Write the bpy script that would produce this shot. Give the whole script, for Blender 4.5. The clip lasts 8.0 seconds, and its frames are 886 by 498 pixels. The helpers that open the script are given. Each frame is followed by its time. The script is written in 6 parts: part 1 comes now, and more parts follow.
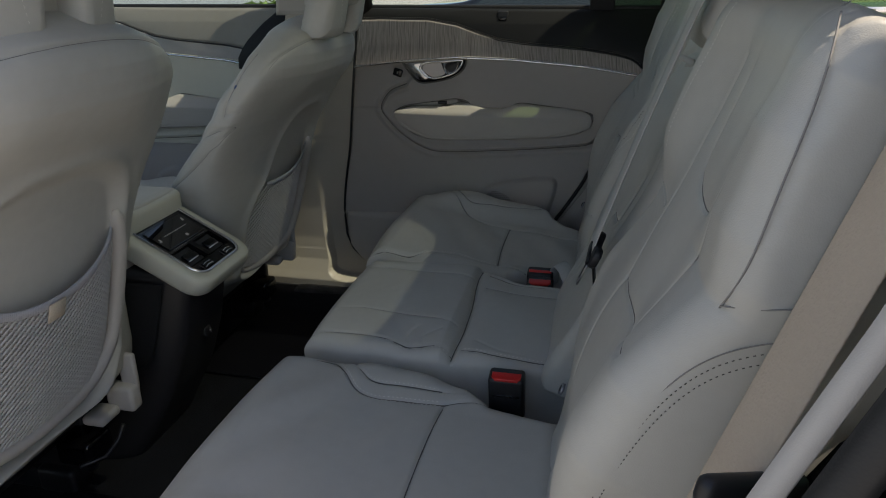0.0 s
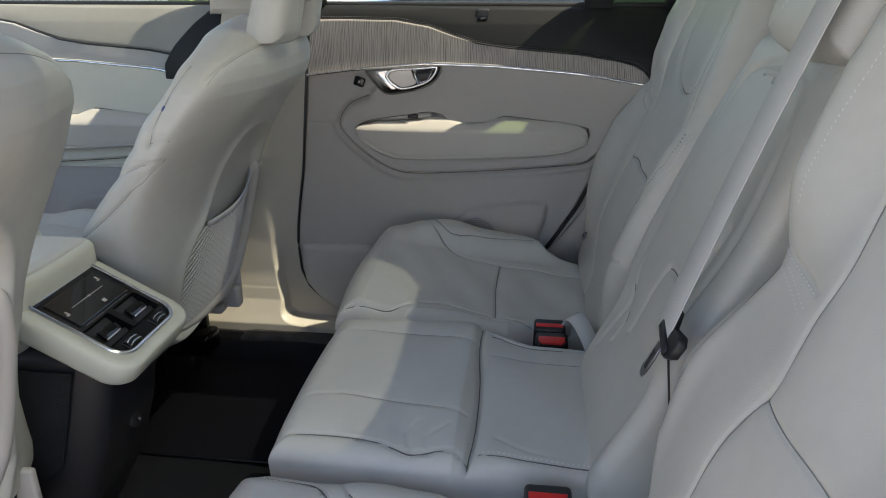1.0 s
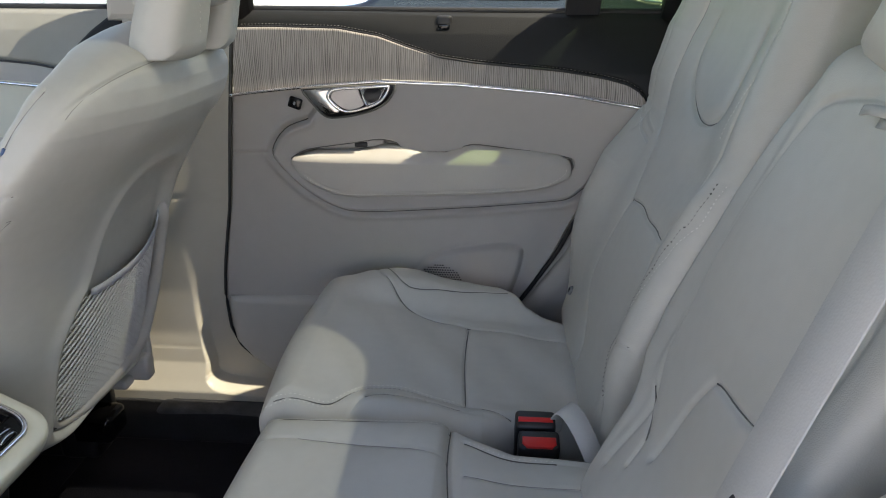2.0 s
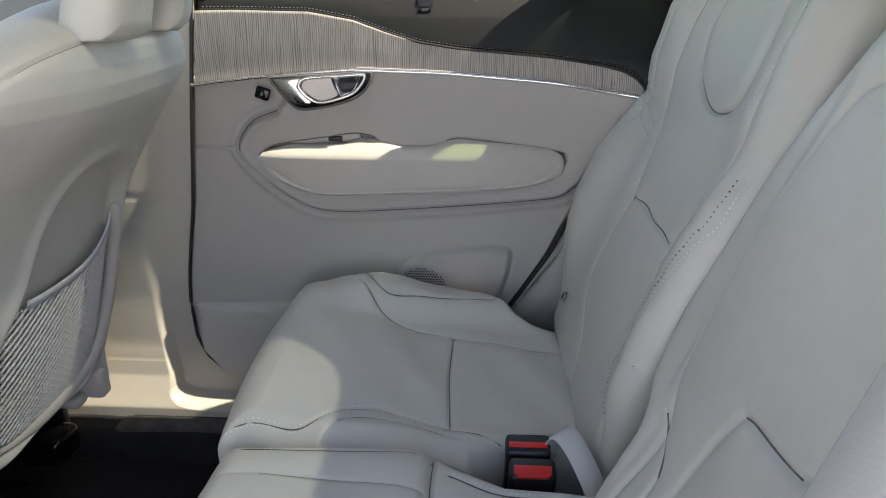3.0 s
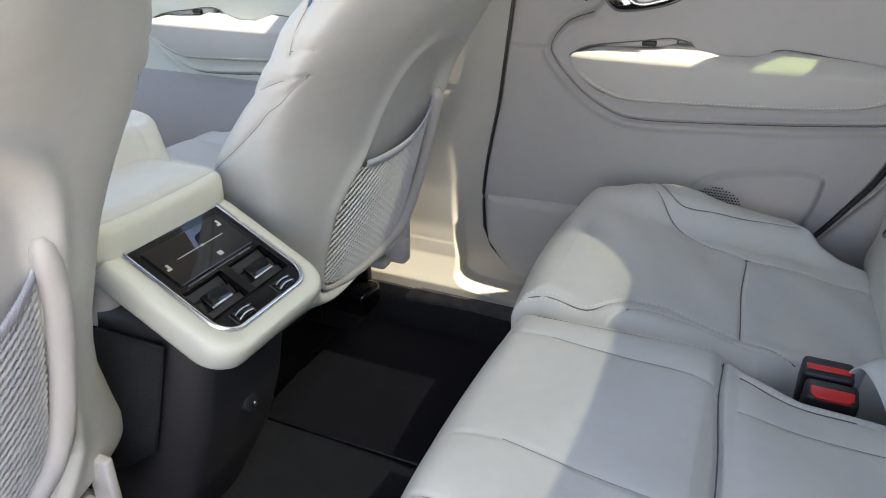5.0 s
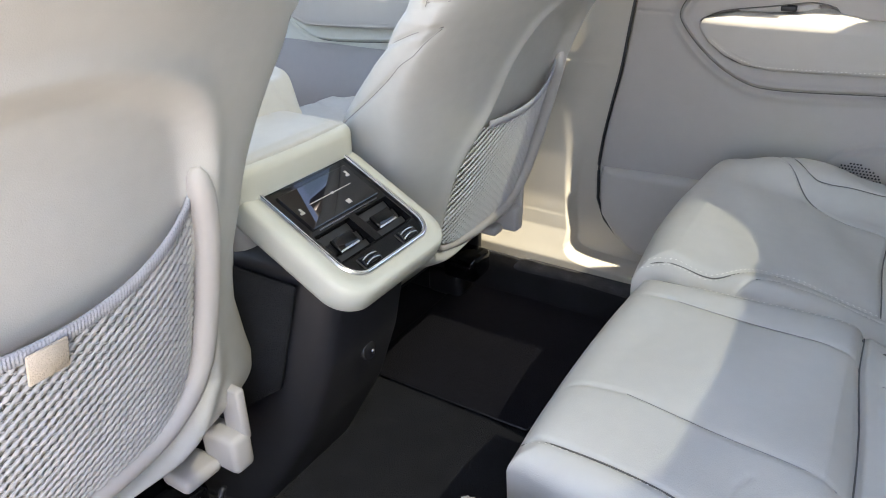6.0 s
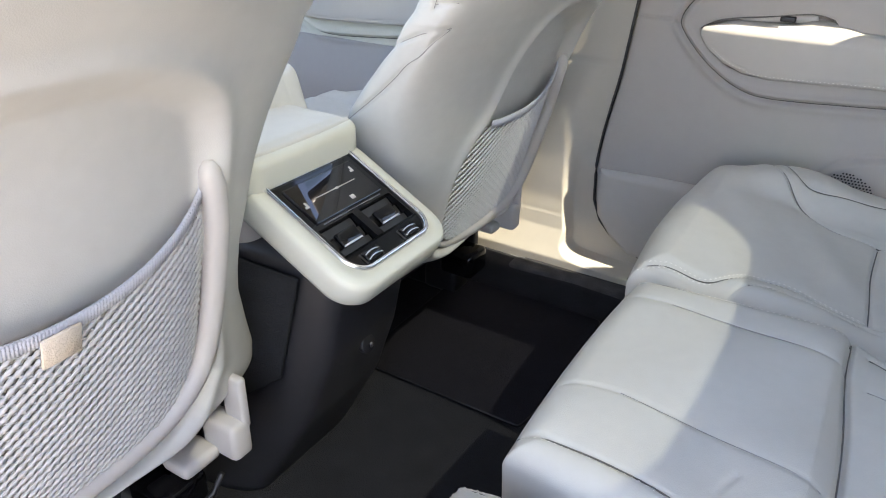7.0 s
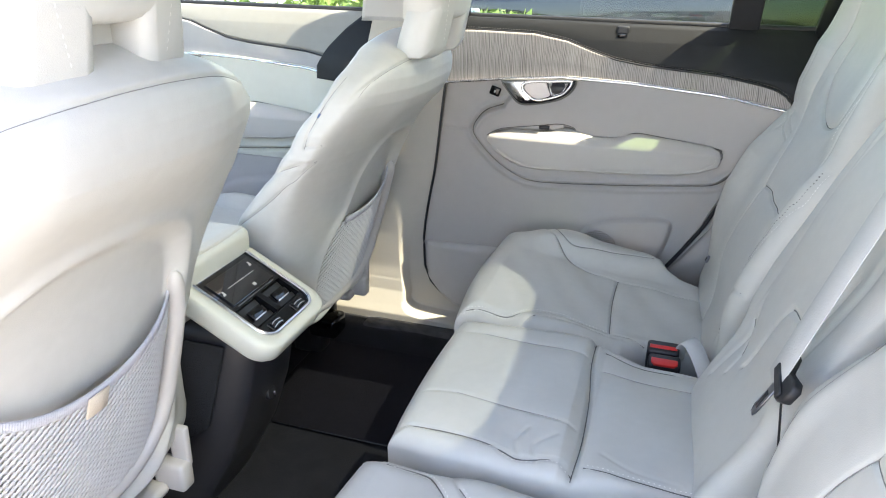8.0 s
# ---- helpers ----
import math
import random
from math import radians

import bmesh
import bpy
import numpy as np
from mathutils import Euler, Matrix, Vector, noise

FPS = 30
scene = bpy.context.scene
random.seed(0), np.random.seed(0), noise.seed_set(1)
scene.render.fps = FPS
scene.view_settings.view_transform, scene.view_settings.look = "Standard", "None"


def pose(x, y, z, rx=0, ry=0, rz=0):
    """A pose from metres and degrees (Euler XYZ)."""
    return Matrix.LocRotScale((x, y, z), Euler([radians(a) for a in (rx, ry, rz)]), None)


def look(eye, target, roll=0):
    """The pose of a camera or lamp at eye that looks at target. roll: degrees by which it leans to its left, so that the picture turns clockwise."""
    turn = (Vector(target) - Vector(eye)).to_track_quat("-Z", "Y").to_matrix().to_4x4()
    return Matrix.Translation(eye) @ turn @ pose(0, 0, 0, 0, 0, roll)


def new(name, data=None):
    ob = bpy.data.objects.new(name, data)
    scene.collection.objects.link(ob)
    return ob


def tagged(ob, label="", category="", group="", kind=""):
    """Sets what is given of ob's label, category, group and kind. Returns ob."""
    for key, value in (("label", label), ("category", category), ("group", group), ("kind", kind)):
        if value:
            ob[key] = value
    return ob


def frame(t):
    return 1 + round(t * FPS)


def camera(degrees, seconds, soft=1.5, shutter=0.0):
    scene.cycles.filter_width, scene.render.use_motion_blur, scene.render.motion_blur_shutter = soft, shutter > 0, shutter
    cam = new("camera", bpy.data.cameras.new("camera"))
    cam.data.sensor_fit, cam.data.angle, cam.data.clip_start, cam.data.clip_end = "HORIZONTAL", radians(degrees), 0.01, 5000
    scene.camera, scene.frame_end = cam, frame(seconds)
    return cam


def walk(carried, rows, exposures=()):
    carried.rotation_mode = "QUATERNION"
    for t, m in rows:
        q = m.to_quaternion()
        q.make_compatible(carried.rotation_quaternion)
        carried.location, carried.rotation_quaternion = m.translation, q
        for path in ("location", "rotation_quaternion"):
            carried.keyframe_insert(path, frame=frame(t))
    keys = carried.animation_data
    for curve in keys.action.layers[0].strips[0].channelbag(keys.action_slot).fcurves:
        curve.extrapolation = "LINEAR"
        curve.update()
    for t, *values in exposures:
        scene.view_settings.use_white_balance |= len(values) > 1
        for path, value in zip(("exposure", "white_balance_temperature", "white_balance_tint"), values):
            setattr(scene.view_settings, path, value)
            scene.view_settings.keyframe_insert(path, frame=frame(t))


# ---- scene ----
cam = camera(63.3, 8.0, soft=1.0)
PATH = [
    (0, (0.131, -1.136, 0.906), (-0.274, 0.684, 0.184), -0.5),
    (0.5, (0.033, -1.008, 0.909), (-0.28, 0.828, 0.18), -0.8),
    (1, (-0.012, -0.869, 0.895), (-0.245, 0.978, 0.164), -0.2),
    (1.5, (-0.038, -0.714, 0.888), (-0.198, 1.144, 0.165), 0.4),
    (1.7, (-0.038, -0.659, 0.888), (-0.18, 1.203, 0.172), 0.4),
    (2.8, (-0.033, -0.483, 0.846), (-0.137, 1.38, 0.126), -0.0),
    (3, (-0.037, -0.484, 0.853), (-0.126, 1.378, 0.128), 0.3),
    (3.5, (-0.03, -0.48, 0.847), (-0.152, 1.379, 0.119), 0.6),
    (4, (-0.037, -0.51, 0.848), (-0.365, 1.304, 0.072), 0.3),
    (4.5, (-0.067, -0.527, 0.829), (-0.619, 1.206, -0.004), 0.0),
    (5, (-0.095, -0.552, 0.807), (-0.823, 1.088, -0.076), -0.1),
    (5.2, (-0.1, -0.559, 0.801), (-0.893, 1.042, -0.097), -0.4),
    (6.3, (-0.123, -0.588, 0.772), (-1.096, 0.895, -0.151), -0.8),
    (6.5, (-0.125, -0.589, 0.772), (-1.105, 0.885, -0.159), -0.5),
    (7, (-0.12, -0.6, 0.786), (-1.045, 0.911, -0.142), 0.9),
    (7.5, (-0.052, -0.736, 0.9), (-0.806, 0.913, 0.058), 1.0),
    (8, (-0.019, -0.914, 0.946), (-0.559, 0.857, 0.188), 1.1),
]
EXPOSURES = [(0, 0.55, 7300, 14), (0.5, 1.75, 7350, 15), (1.0, 1.93, 7350, 17), (1.5, 2.03, 7350, 18), (3.5, 2.65, 7350, 20), (5.0, 2.88, 7280, 19), (6.5, 3.04, 7260, 20), (7.0, 3.08, 7220, 20), (8.0, 3.18, 7150, 17)]
walk(cam, [(t, look(eye, target, roll)) for t, eye, target, roll in PATH], EXPOSURES)
SKY, SUN_POWER, ROOF_T, ROOF_REAR, ROOF_SIDE, ROOF_NEAR, ROOF_FRONT = 0.13, 4.0, 0.24, 0.33, 0.414, 0.236, 1.10

# ---- light ----
world = bpy.data.worlds.new("sky")
scene.world = world
world.use_nodes = True
wn = world.node_tree.nodes
sky = wn.new("ShaderNodeTexSky")
sky.sky_type, sky.sun_disc = "NISHITA", False
SUN = Vector((0.60, -0.012, 1.0)).normalized()
sky.sun_elevation = math.asin(SUN.z)
sky.sun_rotation = math.atan2(SUN.x, SUN.y)
world.node_tree.links.new(sky.outputs[0], wn["Background"].inputs[0])
wn["Background"].inputs[1].default_value = SKY
lamp = bpy.data.lights.new("sun", "SUN")
lamp.energy, lamp.angle, lamp.color = SUN_POWER, radians(0.5), (1.0, 0.94, 0.84)
new("sun", lamp).matrix_world = look(SUN * 30, (0, 0, 0))


# ---- materials ----
def material(name, colour, rough=0.5, metal=0.0, vary=0.0, scale=30.0, bump=0.0, bump_scale=400.0, coat=0.0, sheen=0.0, spec=0.5, distance=0.0006, random_piece=0.0):
    """Principled surface with colour and gloss variation at two scales and a fine relief."""
    m = bpy.data.materials.new(name)
    m.use_nodes = True
    nt = m.node_tree
    p = nt.nodes["Principled BSDF"]
    p.inputs["Base Color"].default_value = (*colour, 1)
    p.inputs["Roughness"].default_value = rough
    p.inputs["Metallic"].default_value = metal
    p.inputs["Coat Weight"].default_value = coat
    p.inputs["Sheen Weight"].default_value = sheen
    p.inputs["Specular IOR Level"].default_value = spec
    tc = nt.nodes.new("ShaderNodeTexCoord")
    if vary:
        big, small = nt.nodes.new("ShaderNodeTexNoise"), nt.nodes.new("ShaderNodeTexNoise")
        big.inputs["Scale"].default_value, small.inputs["Scale"].default_value = scale * 0.2, scale * 4
        big.inputs["Detail"].default_value = small.inputs["Detail"].default_value = 4
        add = nt.nodes.new("ShaderNodeMath")
        add.operation = "ADD"
        ramp = nt.nodes.new("ShaderNodeMapRange")
        ramp.inputs[1].default_value, ramp.inputs[2].default_value = 0.6, 1.4
        ramp.inputs[3].default_value, ramp.inputs[4].default_value = 1 - vary, 1 + vary
        mul = nt.nodes.new("ShaderNodeMix")
        mul.data_type, mul.blend_type = "RGBA", "MULTIPLY"
        mul.inputs[0].default_value = 1
        mul.inputs[6].default_value = (*colour, 1)
        for n in (big, small):
            nt.links.new(tc.outputs["Object"], n.inputs["Vector"])
        nt.links.new(big.outputs[0], add.inputs[0])
        nt.links.new(small.outputs[0], add.inputs[1])
        nt.links.new(add.outputs[0], ramp.inputs[0])
        nt.links.new(ramp.outputs[0], mul.inputs[7])
        nt.links.new(mul.outputs[2], p.inputs["Base Color"])
        rr = nt.nodes.new("ShaderNodeMapRange")
        rr.inputs[1].default_value, rr.inputs[2].default_value = 0.3, 0.7
        rr.inputs[3].default_value, rr.inputs[4].default_value = max(0.02, rough - 0.06), min(1, rough + 0.06)
        nt.links.new(big.outputs[0], rr.inputs[0])
        nt.links.new(rr.outputs[0], p.inputs["Roughness"])
    if bump:
        v = nt.nodes.new("ShaderNodeTexVoronoi")
        v.inputs["Scale"].default_value = bump_scale
        n2 = nt.nodes.new("ShaderNodeTexNoise")
        n2.inputs["Scale"].default_value, n2.inputs["Detail"].default_value = bump_scale * 0.6, 5
        mix = nt.nodes.new("ShaderNodeMath")
        mix.operation = "ADD"
        b = nt.nodes.new("ShaderNodeBump")
        b.inputs["Strength"].default_value, b.inputs["Distance"].default_value = bump, distance
        for n in (v, n2):
            nt.links.new(tc.outputs["Object"], n.inputs["Vector"])
        nt.links.new(v.outputs["Distance"], mix.inputs[0])
        nt.links.new(n2.outputs[0], mix.inputs[1])
        nt.links.new(mix.outputs[0], b.inputs["Height"])
        nt.links.new(b.outputs[0], p.inputs["Normal"])
    return m


def glass(name, tint, gloss=0.05):
    """A thin pane: tinted clear sheet with a weak mirror that grows at grazing angles."""
    m = bpy.data.materials.new(name)
    m.use_nodes = True
    nt = m.node_tree
    nt.nodes.remove(nt.nodes["Principled BSDF"])
    clear, shine, mix, lw, fifth, fr = (nt.nodes.new(k) for k in ("ShaderNodeBsdfTransparent", "ShaderNodeBsdfGlossy", "ShaderNodeMixShader", "ShaderNodeLayerWeight", "ShaderNodeMath", "ShaderNodeMath"))
    clear.inputs[0].default_value = (*tint, 1)
    shine.inputs["Roughness"].default_value = 0.02
    fifth.operation, fr.operation = "POWER", "MULTIPLY_ADD"
    fifth.inputs[1].default_value, fr.inputs[1].default_value, fr.inputs[2].default_value = 5.0, 0.9, gloss
    nt.links.new(lw.outputs["Facing"], fifth.inputs[0])
    nt.links.new(fifth.outputs[0], fr.inputs[0])
    nt.links.new(fr.outputs[0], mix.inputs[0])
    nt.links.new(clear.outputs[0], mix.inputs[1])
    nt.links.new(shine.outputs[0], mix.inputs[2])
    nt.links.new(mix.outputs[0], nt.nodes["Material Output"].inputs[0])
    return m


def wood_material():
    """Grey washed oak with upright open grain."""
    m = material("grey_oak", (0.3, 0.26, 0.23), 0.55)
    nt = m.node_tree
    p = nt.nodes["Principled BSDF"]
    tc, mp, n1, wv, ramp, b, add = (nt.nodes.new(k) for k in ("ShaderNodeTexCoord", "ShaderNodeMapping", "ShaderNodeTexNoise", "ShaderNodeTexWave", "ShaderNodeValToRGB", "ShaderNodeBump", "ShaderNodeMath"))
    mp.inputs["Scale"].default_value = (1.0, 1.0, 0.035)
    mp.inputs["Rotation"].default_value = (0, radians(4), 0)
    n1.inputs["Scale"].default_value, n1.inputs["Detail"].default_value = 420, 6
    wv.bands_direction = "X"
    wv.inputs["Scale"].default_value, wv.inputs["Distortion"].default_value, wv.inputs["Detail"].default_value = 95, 6, 4
    wv.inputs["Detail Scale"].default_value = 1.2
    add.operation = "MULTIPLY_ADD"
    add.inputs[1].default_value = 0.6
    e = ramp.color_ramp.elements
    e[0].position, e[0].color = 0.44, (0.13, 0.115, 0.105, 1)
    e[1].position, e[1].color = 0.94, (0.42, 0.385, 0.355, 1)
    mid = e.new(0.62)
    mid.color = (0.29, 0.262, 0.24, 1)
    drift, centre, bend = (nt.nodes.new(k) for k in ("ShaderNodeTexNoise", "ShaderNodeVectorMath", "ShaderNodeVectorMath"))
    drift.inputs["Scale"].default_value, drift.inputs["Detail"].default_value = 9, 2
    centre.operation, bend.operation = "SUBTRACT", "MULTIPLY_ADD"
    centre.inputs[1].default_value = (0.5, 0.5, 0.5)
    bend.inputs[1].default_value = (0.012, 0, 0)
    nt.links.new(tc.outputs["Object"], drift.inputs["Vector"])
    nt.links.new(drift.outputs["Color"], centre.inputs[0])
    nt.links.new(centre.outputs[0], bend.inputs[0])
    nt.links.new(tc.outputs["Object"], bend.inputs[2])
    nt.links.new(bend.outputs[0], mp.inputs[0])
    for n in (n1, wv):
        nt.links.new(mp.outputs[0], n.inputs["Vector"])
    nt.links.new(n1.outputs[0], add.inputs[0])
    half = nt.nodes.new("ShaderNodeMath")
    half.operation = "MULTIPLY_ADD"
    half.inputs[1].default_value, half.inputs[2].default_value = 0.35, 0.2
    nt.links.new(wv.outputs[1], half.inputs[0])
    nt.links.new(half.outputs[0], add.inputs[2])
    nt.links.new(add.outputs[0], ramp.inputs[0])
    nt.links.new(ramp.outputs[0], p.inputs["Base Color"])
    b.inputs["Strength"].default_value, b.inputs["Distance"].default_value = 0.3, 0.0005
    nt.links.new(add.outputs[0], b.inputs["Height"])
    nt.links.new(b.outputs[0], p.inputs["Normal"])
    return m


LEATHER = material("pale_grey_leather", (0.505, 0.492, 0.448), 0.46, vary=0.045, scale=14, bump=0.22, bump_scale=900, distance=0.0004)
CARD = material("grey_beige_door_vinyl", (0.47, 0.44, 0.40), 0.55, vary=0.03, scale=12, bump=0.35, bump_scale=750, distance=0.0004)
CARD_LOW = material("grey_door_vinyl", (0.40, 0.373, 0.345), 0.55, vary=0.03, scale=12, bump=0.35, bump_scale=750, distance=0.0004)
# door vinyl lightened to cream, standing in for the front door's stronger light
CARD_FRONT = material("brightened_door_vinyl", (0.63, 0.62, 0.53), 0.55, vary=0.03, scale=12, bump=0.3, bump_scale=750, distance=0.0004)
TRIM = material("satin_grey_inlay", (0.36, 0.355, 0.35), 0.35, vary=0.05, scale=12, bump=0.15, bump_scale=500, distance=0.0003)
DIM = material("mid_grey_shoulder", (0.25, 0.245, 0.225), 0.6, vary=0.04, scale=14, bump=0.3, bump_scale=800, distance=0.0004)
SHELL = material("grey_beige_plastic", (0.48, 0.45, 0.415), 0.5, vary=0.03, scale=10, bump=0.25, bump_scale=900, distance=0.0003)
CREAM = material("blond_plastic", (0.56, 0.555, 0.475), 0.42, vary=0.03, scale=10, bump=0.2, bump_scale=900, distance=0.0003)
PILLAR = material("blond_pillar_plastic", (0.43, 0.395, 0.335), 0.5, vary=0.03, scale=10, bump=0.3, bump_scale=900, distance=0.0003)
HEADLINE = material("pale_headlining_cloth", (0.55, 0.53, 0.49), 0.9, vary=0.04, scale=20, bump=0.4, bump_scale=900)
CHARCOAL = material("charcoal_door_leather", (0.0105, 0.0112, 0.0122), 0.6, spec=0.35, vary=0.08, scale=15, bump=0.35, bump_scale=700, distance=0.0004)
# black carpet lightened to grey where sun falls along the sill
RAIL = material("edge_carpet_painted_sunlit", (0.066, 0.064, 0.066), 0.9, spec=0.3, vary=0.7, scale=160, bump=1.0, bump_scale=500, distance=0.002)
CARPET = material("black_carpet", (0.0150, 0.0150, 0.0172), 0.95, spec=0.2, vary=0.6, scale=120, bump=1.0, bump_scale=700, sheen=0.03, distance=0.002)
MAT = material("black_mat_pile", (0.0125, 0.0117, 0.0155), 0.95, spec=0.12, vary=0.4, scale=45, bump=0.9, bump_scale=700, sheen=0.015, distance=0.002)
BLACK = material("black_plastic", (0.0150, 0.0146, 0.0165), 0.45, vary=0.1, scale=20, bump=0.15, bump_scale=900, distance=0.0003)
# black plastic lightened to stand in for the sheen on the console's rear
HOUSING = material("satin_black_housing", (0.026, 0.0245, 0.026), 0.40, vary=0.1, scale=20, bump=0.15, bump_scale=900, distance=0.0003)
PIANO = material("gloss_black_panel", (0.004, 0.004, 0.005), 0.07, spec=0.4)
SCREEN = material("touch_screen_glass", (0.004, 0.004, 0.005), 0.015, spec=0.5)
SCREEN.node_tree.nodes["Principled BSDF"].inputs["IOR"].default_value = 1.6
RUBBER = material("black_rubber_seal", (0.014, 0.014, 0.015), 0.55, vary=0.1, scale=25, bump=0.2, bump_scale=500)
CHROME = material("satin_chrome", (0.82, 0.82, 0.83), 0.16, 1.0, vary=0.02, scale=30)
DULL = material("brushed_metal", (0.55, 0.55, 0.56), 0.3, 1.0, vary=0.05, scale=60)
STEEL = material("dark_satin_metal", (0.30, 0.30, 0.32), 0.28, 1.0, vary=0.05, scale=60)
SMOKE = material("smoked_chrome", (0.52, 0.52, 0.53), 0.16, 1.0, vary=0.03, scale=60)
LEVER = material("satin_grey_lever", (0.34, 0.335, 0.33), 0.34, 0.55, vary=0.03, scale=60)
RED = material("red_release_button", (0.62, 0.02, 0.018), 0.35, vary=0.04, scale=60)
GREY_THREAD = material("grey_thread", (0.26, 0.25, 0.24), 0.8)
THREAD = material("pale_thread", (0.70, 0.68, 0.63), 0.8)
JOINT = material("shadowed_seam", (0.13, 0.125, 0.115), 0.9)
SOFT = material("dark_seam_and_crease", (0.26, 0.25, 0.235), 0.8)
HOLE = material("stitch_hole_thread", (0.10, 0.095, 0.09), 0.9)
WEB = material("pale_grey_webbing", (0.48, 0.475, 0.455), 0.75, vary=0.03, scale=70, bump=0.25, bump_scale=420, distance=0.0006)
BEIGE_WEB = material("beige_webbing", (0.50, 0.42, 0.33), 0.75, vary=0.05, scale=70, bump=0.6, bump_scale=420, distance=0.0006)
CORD = material("pale_grey_net_cord", (0.48, 0.47, 0.46), 0.8, vary=0.06, scale=80)
BAND = material("lilac_grey_elastic", (0.46, 0.46, 0.49), 0.85, vary=0.05, scale=90, bump=0.6, bump_scale=500)
TAG = material("beige_fabric_tag", (0.60, 0.51, 0.40), 0.85, vary=0.05, scale=90, bump=0.5, bump_scale=700)
PAINT = material("white_car_paint", (0.72, 0.73, 0.74), 0.25, coat=0.8, vary=0.01, scale=5)
WOOD = wood_material()
CLEAR = glass("side_window_glass", (0.86, 0.90, 0.87))
PRIVACY = glass("tinted_quarter_glass", (0.42, 0.52, 0.36))
ROOF_TINT = glass("tinted_roof_glass", (ROOF_T * 0.92, ROOF_T, ROOF_T * 0.97))
ICON = material("pale_print", (0.42, 0.40, 0.38), 0.5)
BLUE_TAG = material("blue_yellow_fabric_tag", (0.07, 0.12, 0.24), 0.8)


# ---- shaping tools ----
def part(name, shape, mat, parent=None, label="", smooth=True):
    """Links a bmesh, or vertices and faces, as one mesh object under a thing or a part."""
    me = bpy.data.meshes.new(name)
    if isinstance(shape, bmesh.types.BMesh):
        shape.to_mesh(me)
        shape.free()
    else:
        v, f = shape
        me.from_pydata([tuple(map(float, q)) for q in v], [], [tuple(map(int, q)) for q in f])
    me.update()
    me.materials.append(mat)
    if smooth:
        me.polygons.foreach_set("use_smooth", [True] * len(me.polygons))
    ob = new(name, me)
    if parent is not None:
        ob.parent = parent
        up = parent
        m = Matrix.Identity(4)
        while up is not None:
            m = up.matrix_basis @ m if up.parent is None else up.matrix_parent_inverse @ up.matrix_basis @ m
            up = up.parent
        ob.matrix_parent_inverse = m.inverted()
    if label:
        ob["label"] = label
    if name in ("stitching", "seam"):
        ob["kind"] = "stuff"
    return ob


def thing(name, label, category, at=(0, 0, 0), group="", kind=""):
    e = new(name)
    e.empty_display_size = 0.05
    e.location = at
    e.matrix_basis = Matrix.Translation(at)
    return tagged(e, label, category, group, kind)


def spline(points, step=0.006):
    """A smooth line through the points (Catmull-Rom), as an array."""
    p = np.array(points, float)
    if len(p) < 3:
        n = max(2, int(np.linalg.norm(p[1] - p[0]) / step))
        return p[0] + (p[1] - p[0]) * np.linspace(0, 1, n)[:, None]
    q = np.vstack([2 * p[0] - p[1], p, 2 * p[-1] - p[-2]])
    out = []
    for i in range(1, len(q) - 2):
        n = max(2, int(np.linalg.norm(q[i + 1] - q[i]) / step))
        t = np.linspace(0, 1, n, endpoint=False)[:, None]
        out.append(0.5 * (2 * q[i] + (q[i + 1] - q[i - 1]) * t + (2 * q[i - 1] - 5 * q[i] + 4 * q[i + 1] - q[i + 2]) * t ** 2 + (3 * q[i] - q[i - 1] - 3 * q[i + 1] + q[i + 2]) * t ** 3))
    out.append(p[-1:])
    return np.vstack(out)


def distance_to(line, X, Y):
    """Distance of every (X, Y) from a polyline."""
    best = np.full(X.shape, 9.0)
    for (ax, ay), (bx, by) in zip(line[:-1], line[1:]):
        dx, dy = bx - ax, by - ay
        t = np.clip(((X - ax) * dx + (Y - ay) * dy) / (dx * dx + dy * dy + 1e-12), 0, 1)
        best = np.minimum(best, np.hypot(X - ax - t * dx, Y - ay - t * dy))
    return best


def inside(loop, X, Y):
    c = np.zeros(X.shape, bool)
    for (ax, ay), (bx, by) in zip(loop, np.roll(loop, -1, 0)):
        c ^= ((ay > Y) != (by > Y)) & (X < (bx - ax) * (Y - ay) / (by - ay + 1e-12) + ax)
    return c


def signed(loop, X, Y):
    """Distance from a closed loop, positive inside."""
    d = distance_to(np.vstack([loop, loop[:1]]), X, Y)
    return np.where(inside(loop, X, Y), d, -d)


def ease(lo, hi, v):
    t = np.clip((v - lo) / (hi - lo), 0, 1)
    return t * t * (3 - 2 * t)


def quads(rows, cols, wrap=False):
    i = np.arange(rows - 1)[:, None] * cols
    j = np.arange(cols if wrap else cols - 1)[None, :]
    k = (j + 1) % cols
    return np.stack([i + j, i + k, i + cols + k, i + cols + j], -1).reshape(-1, 4)


def seam_depth(seams, X, Y):
    h = np.zeros(X.shape)
    for pts, depth, width in seams:
        line = spline(pts, 0.01)
        near = (X > line[:, 0].min() - 0.05) & (X < line[:, 0].max() + 0.05) & (Y > line[:, 1].min() - 0.05) & (Y < line[:, 1].max() + 0.05)
        if near.any():
            d = distance_to(line, X[near], Y[near])
            h[near] -= depth * (0.8 * np.exp(-(d / (0.9 * width)) ** 2) + 0.5 * np.exp(-(d / (4.5 * width)) ** 2))
    return h


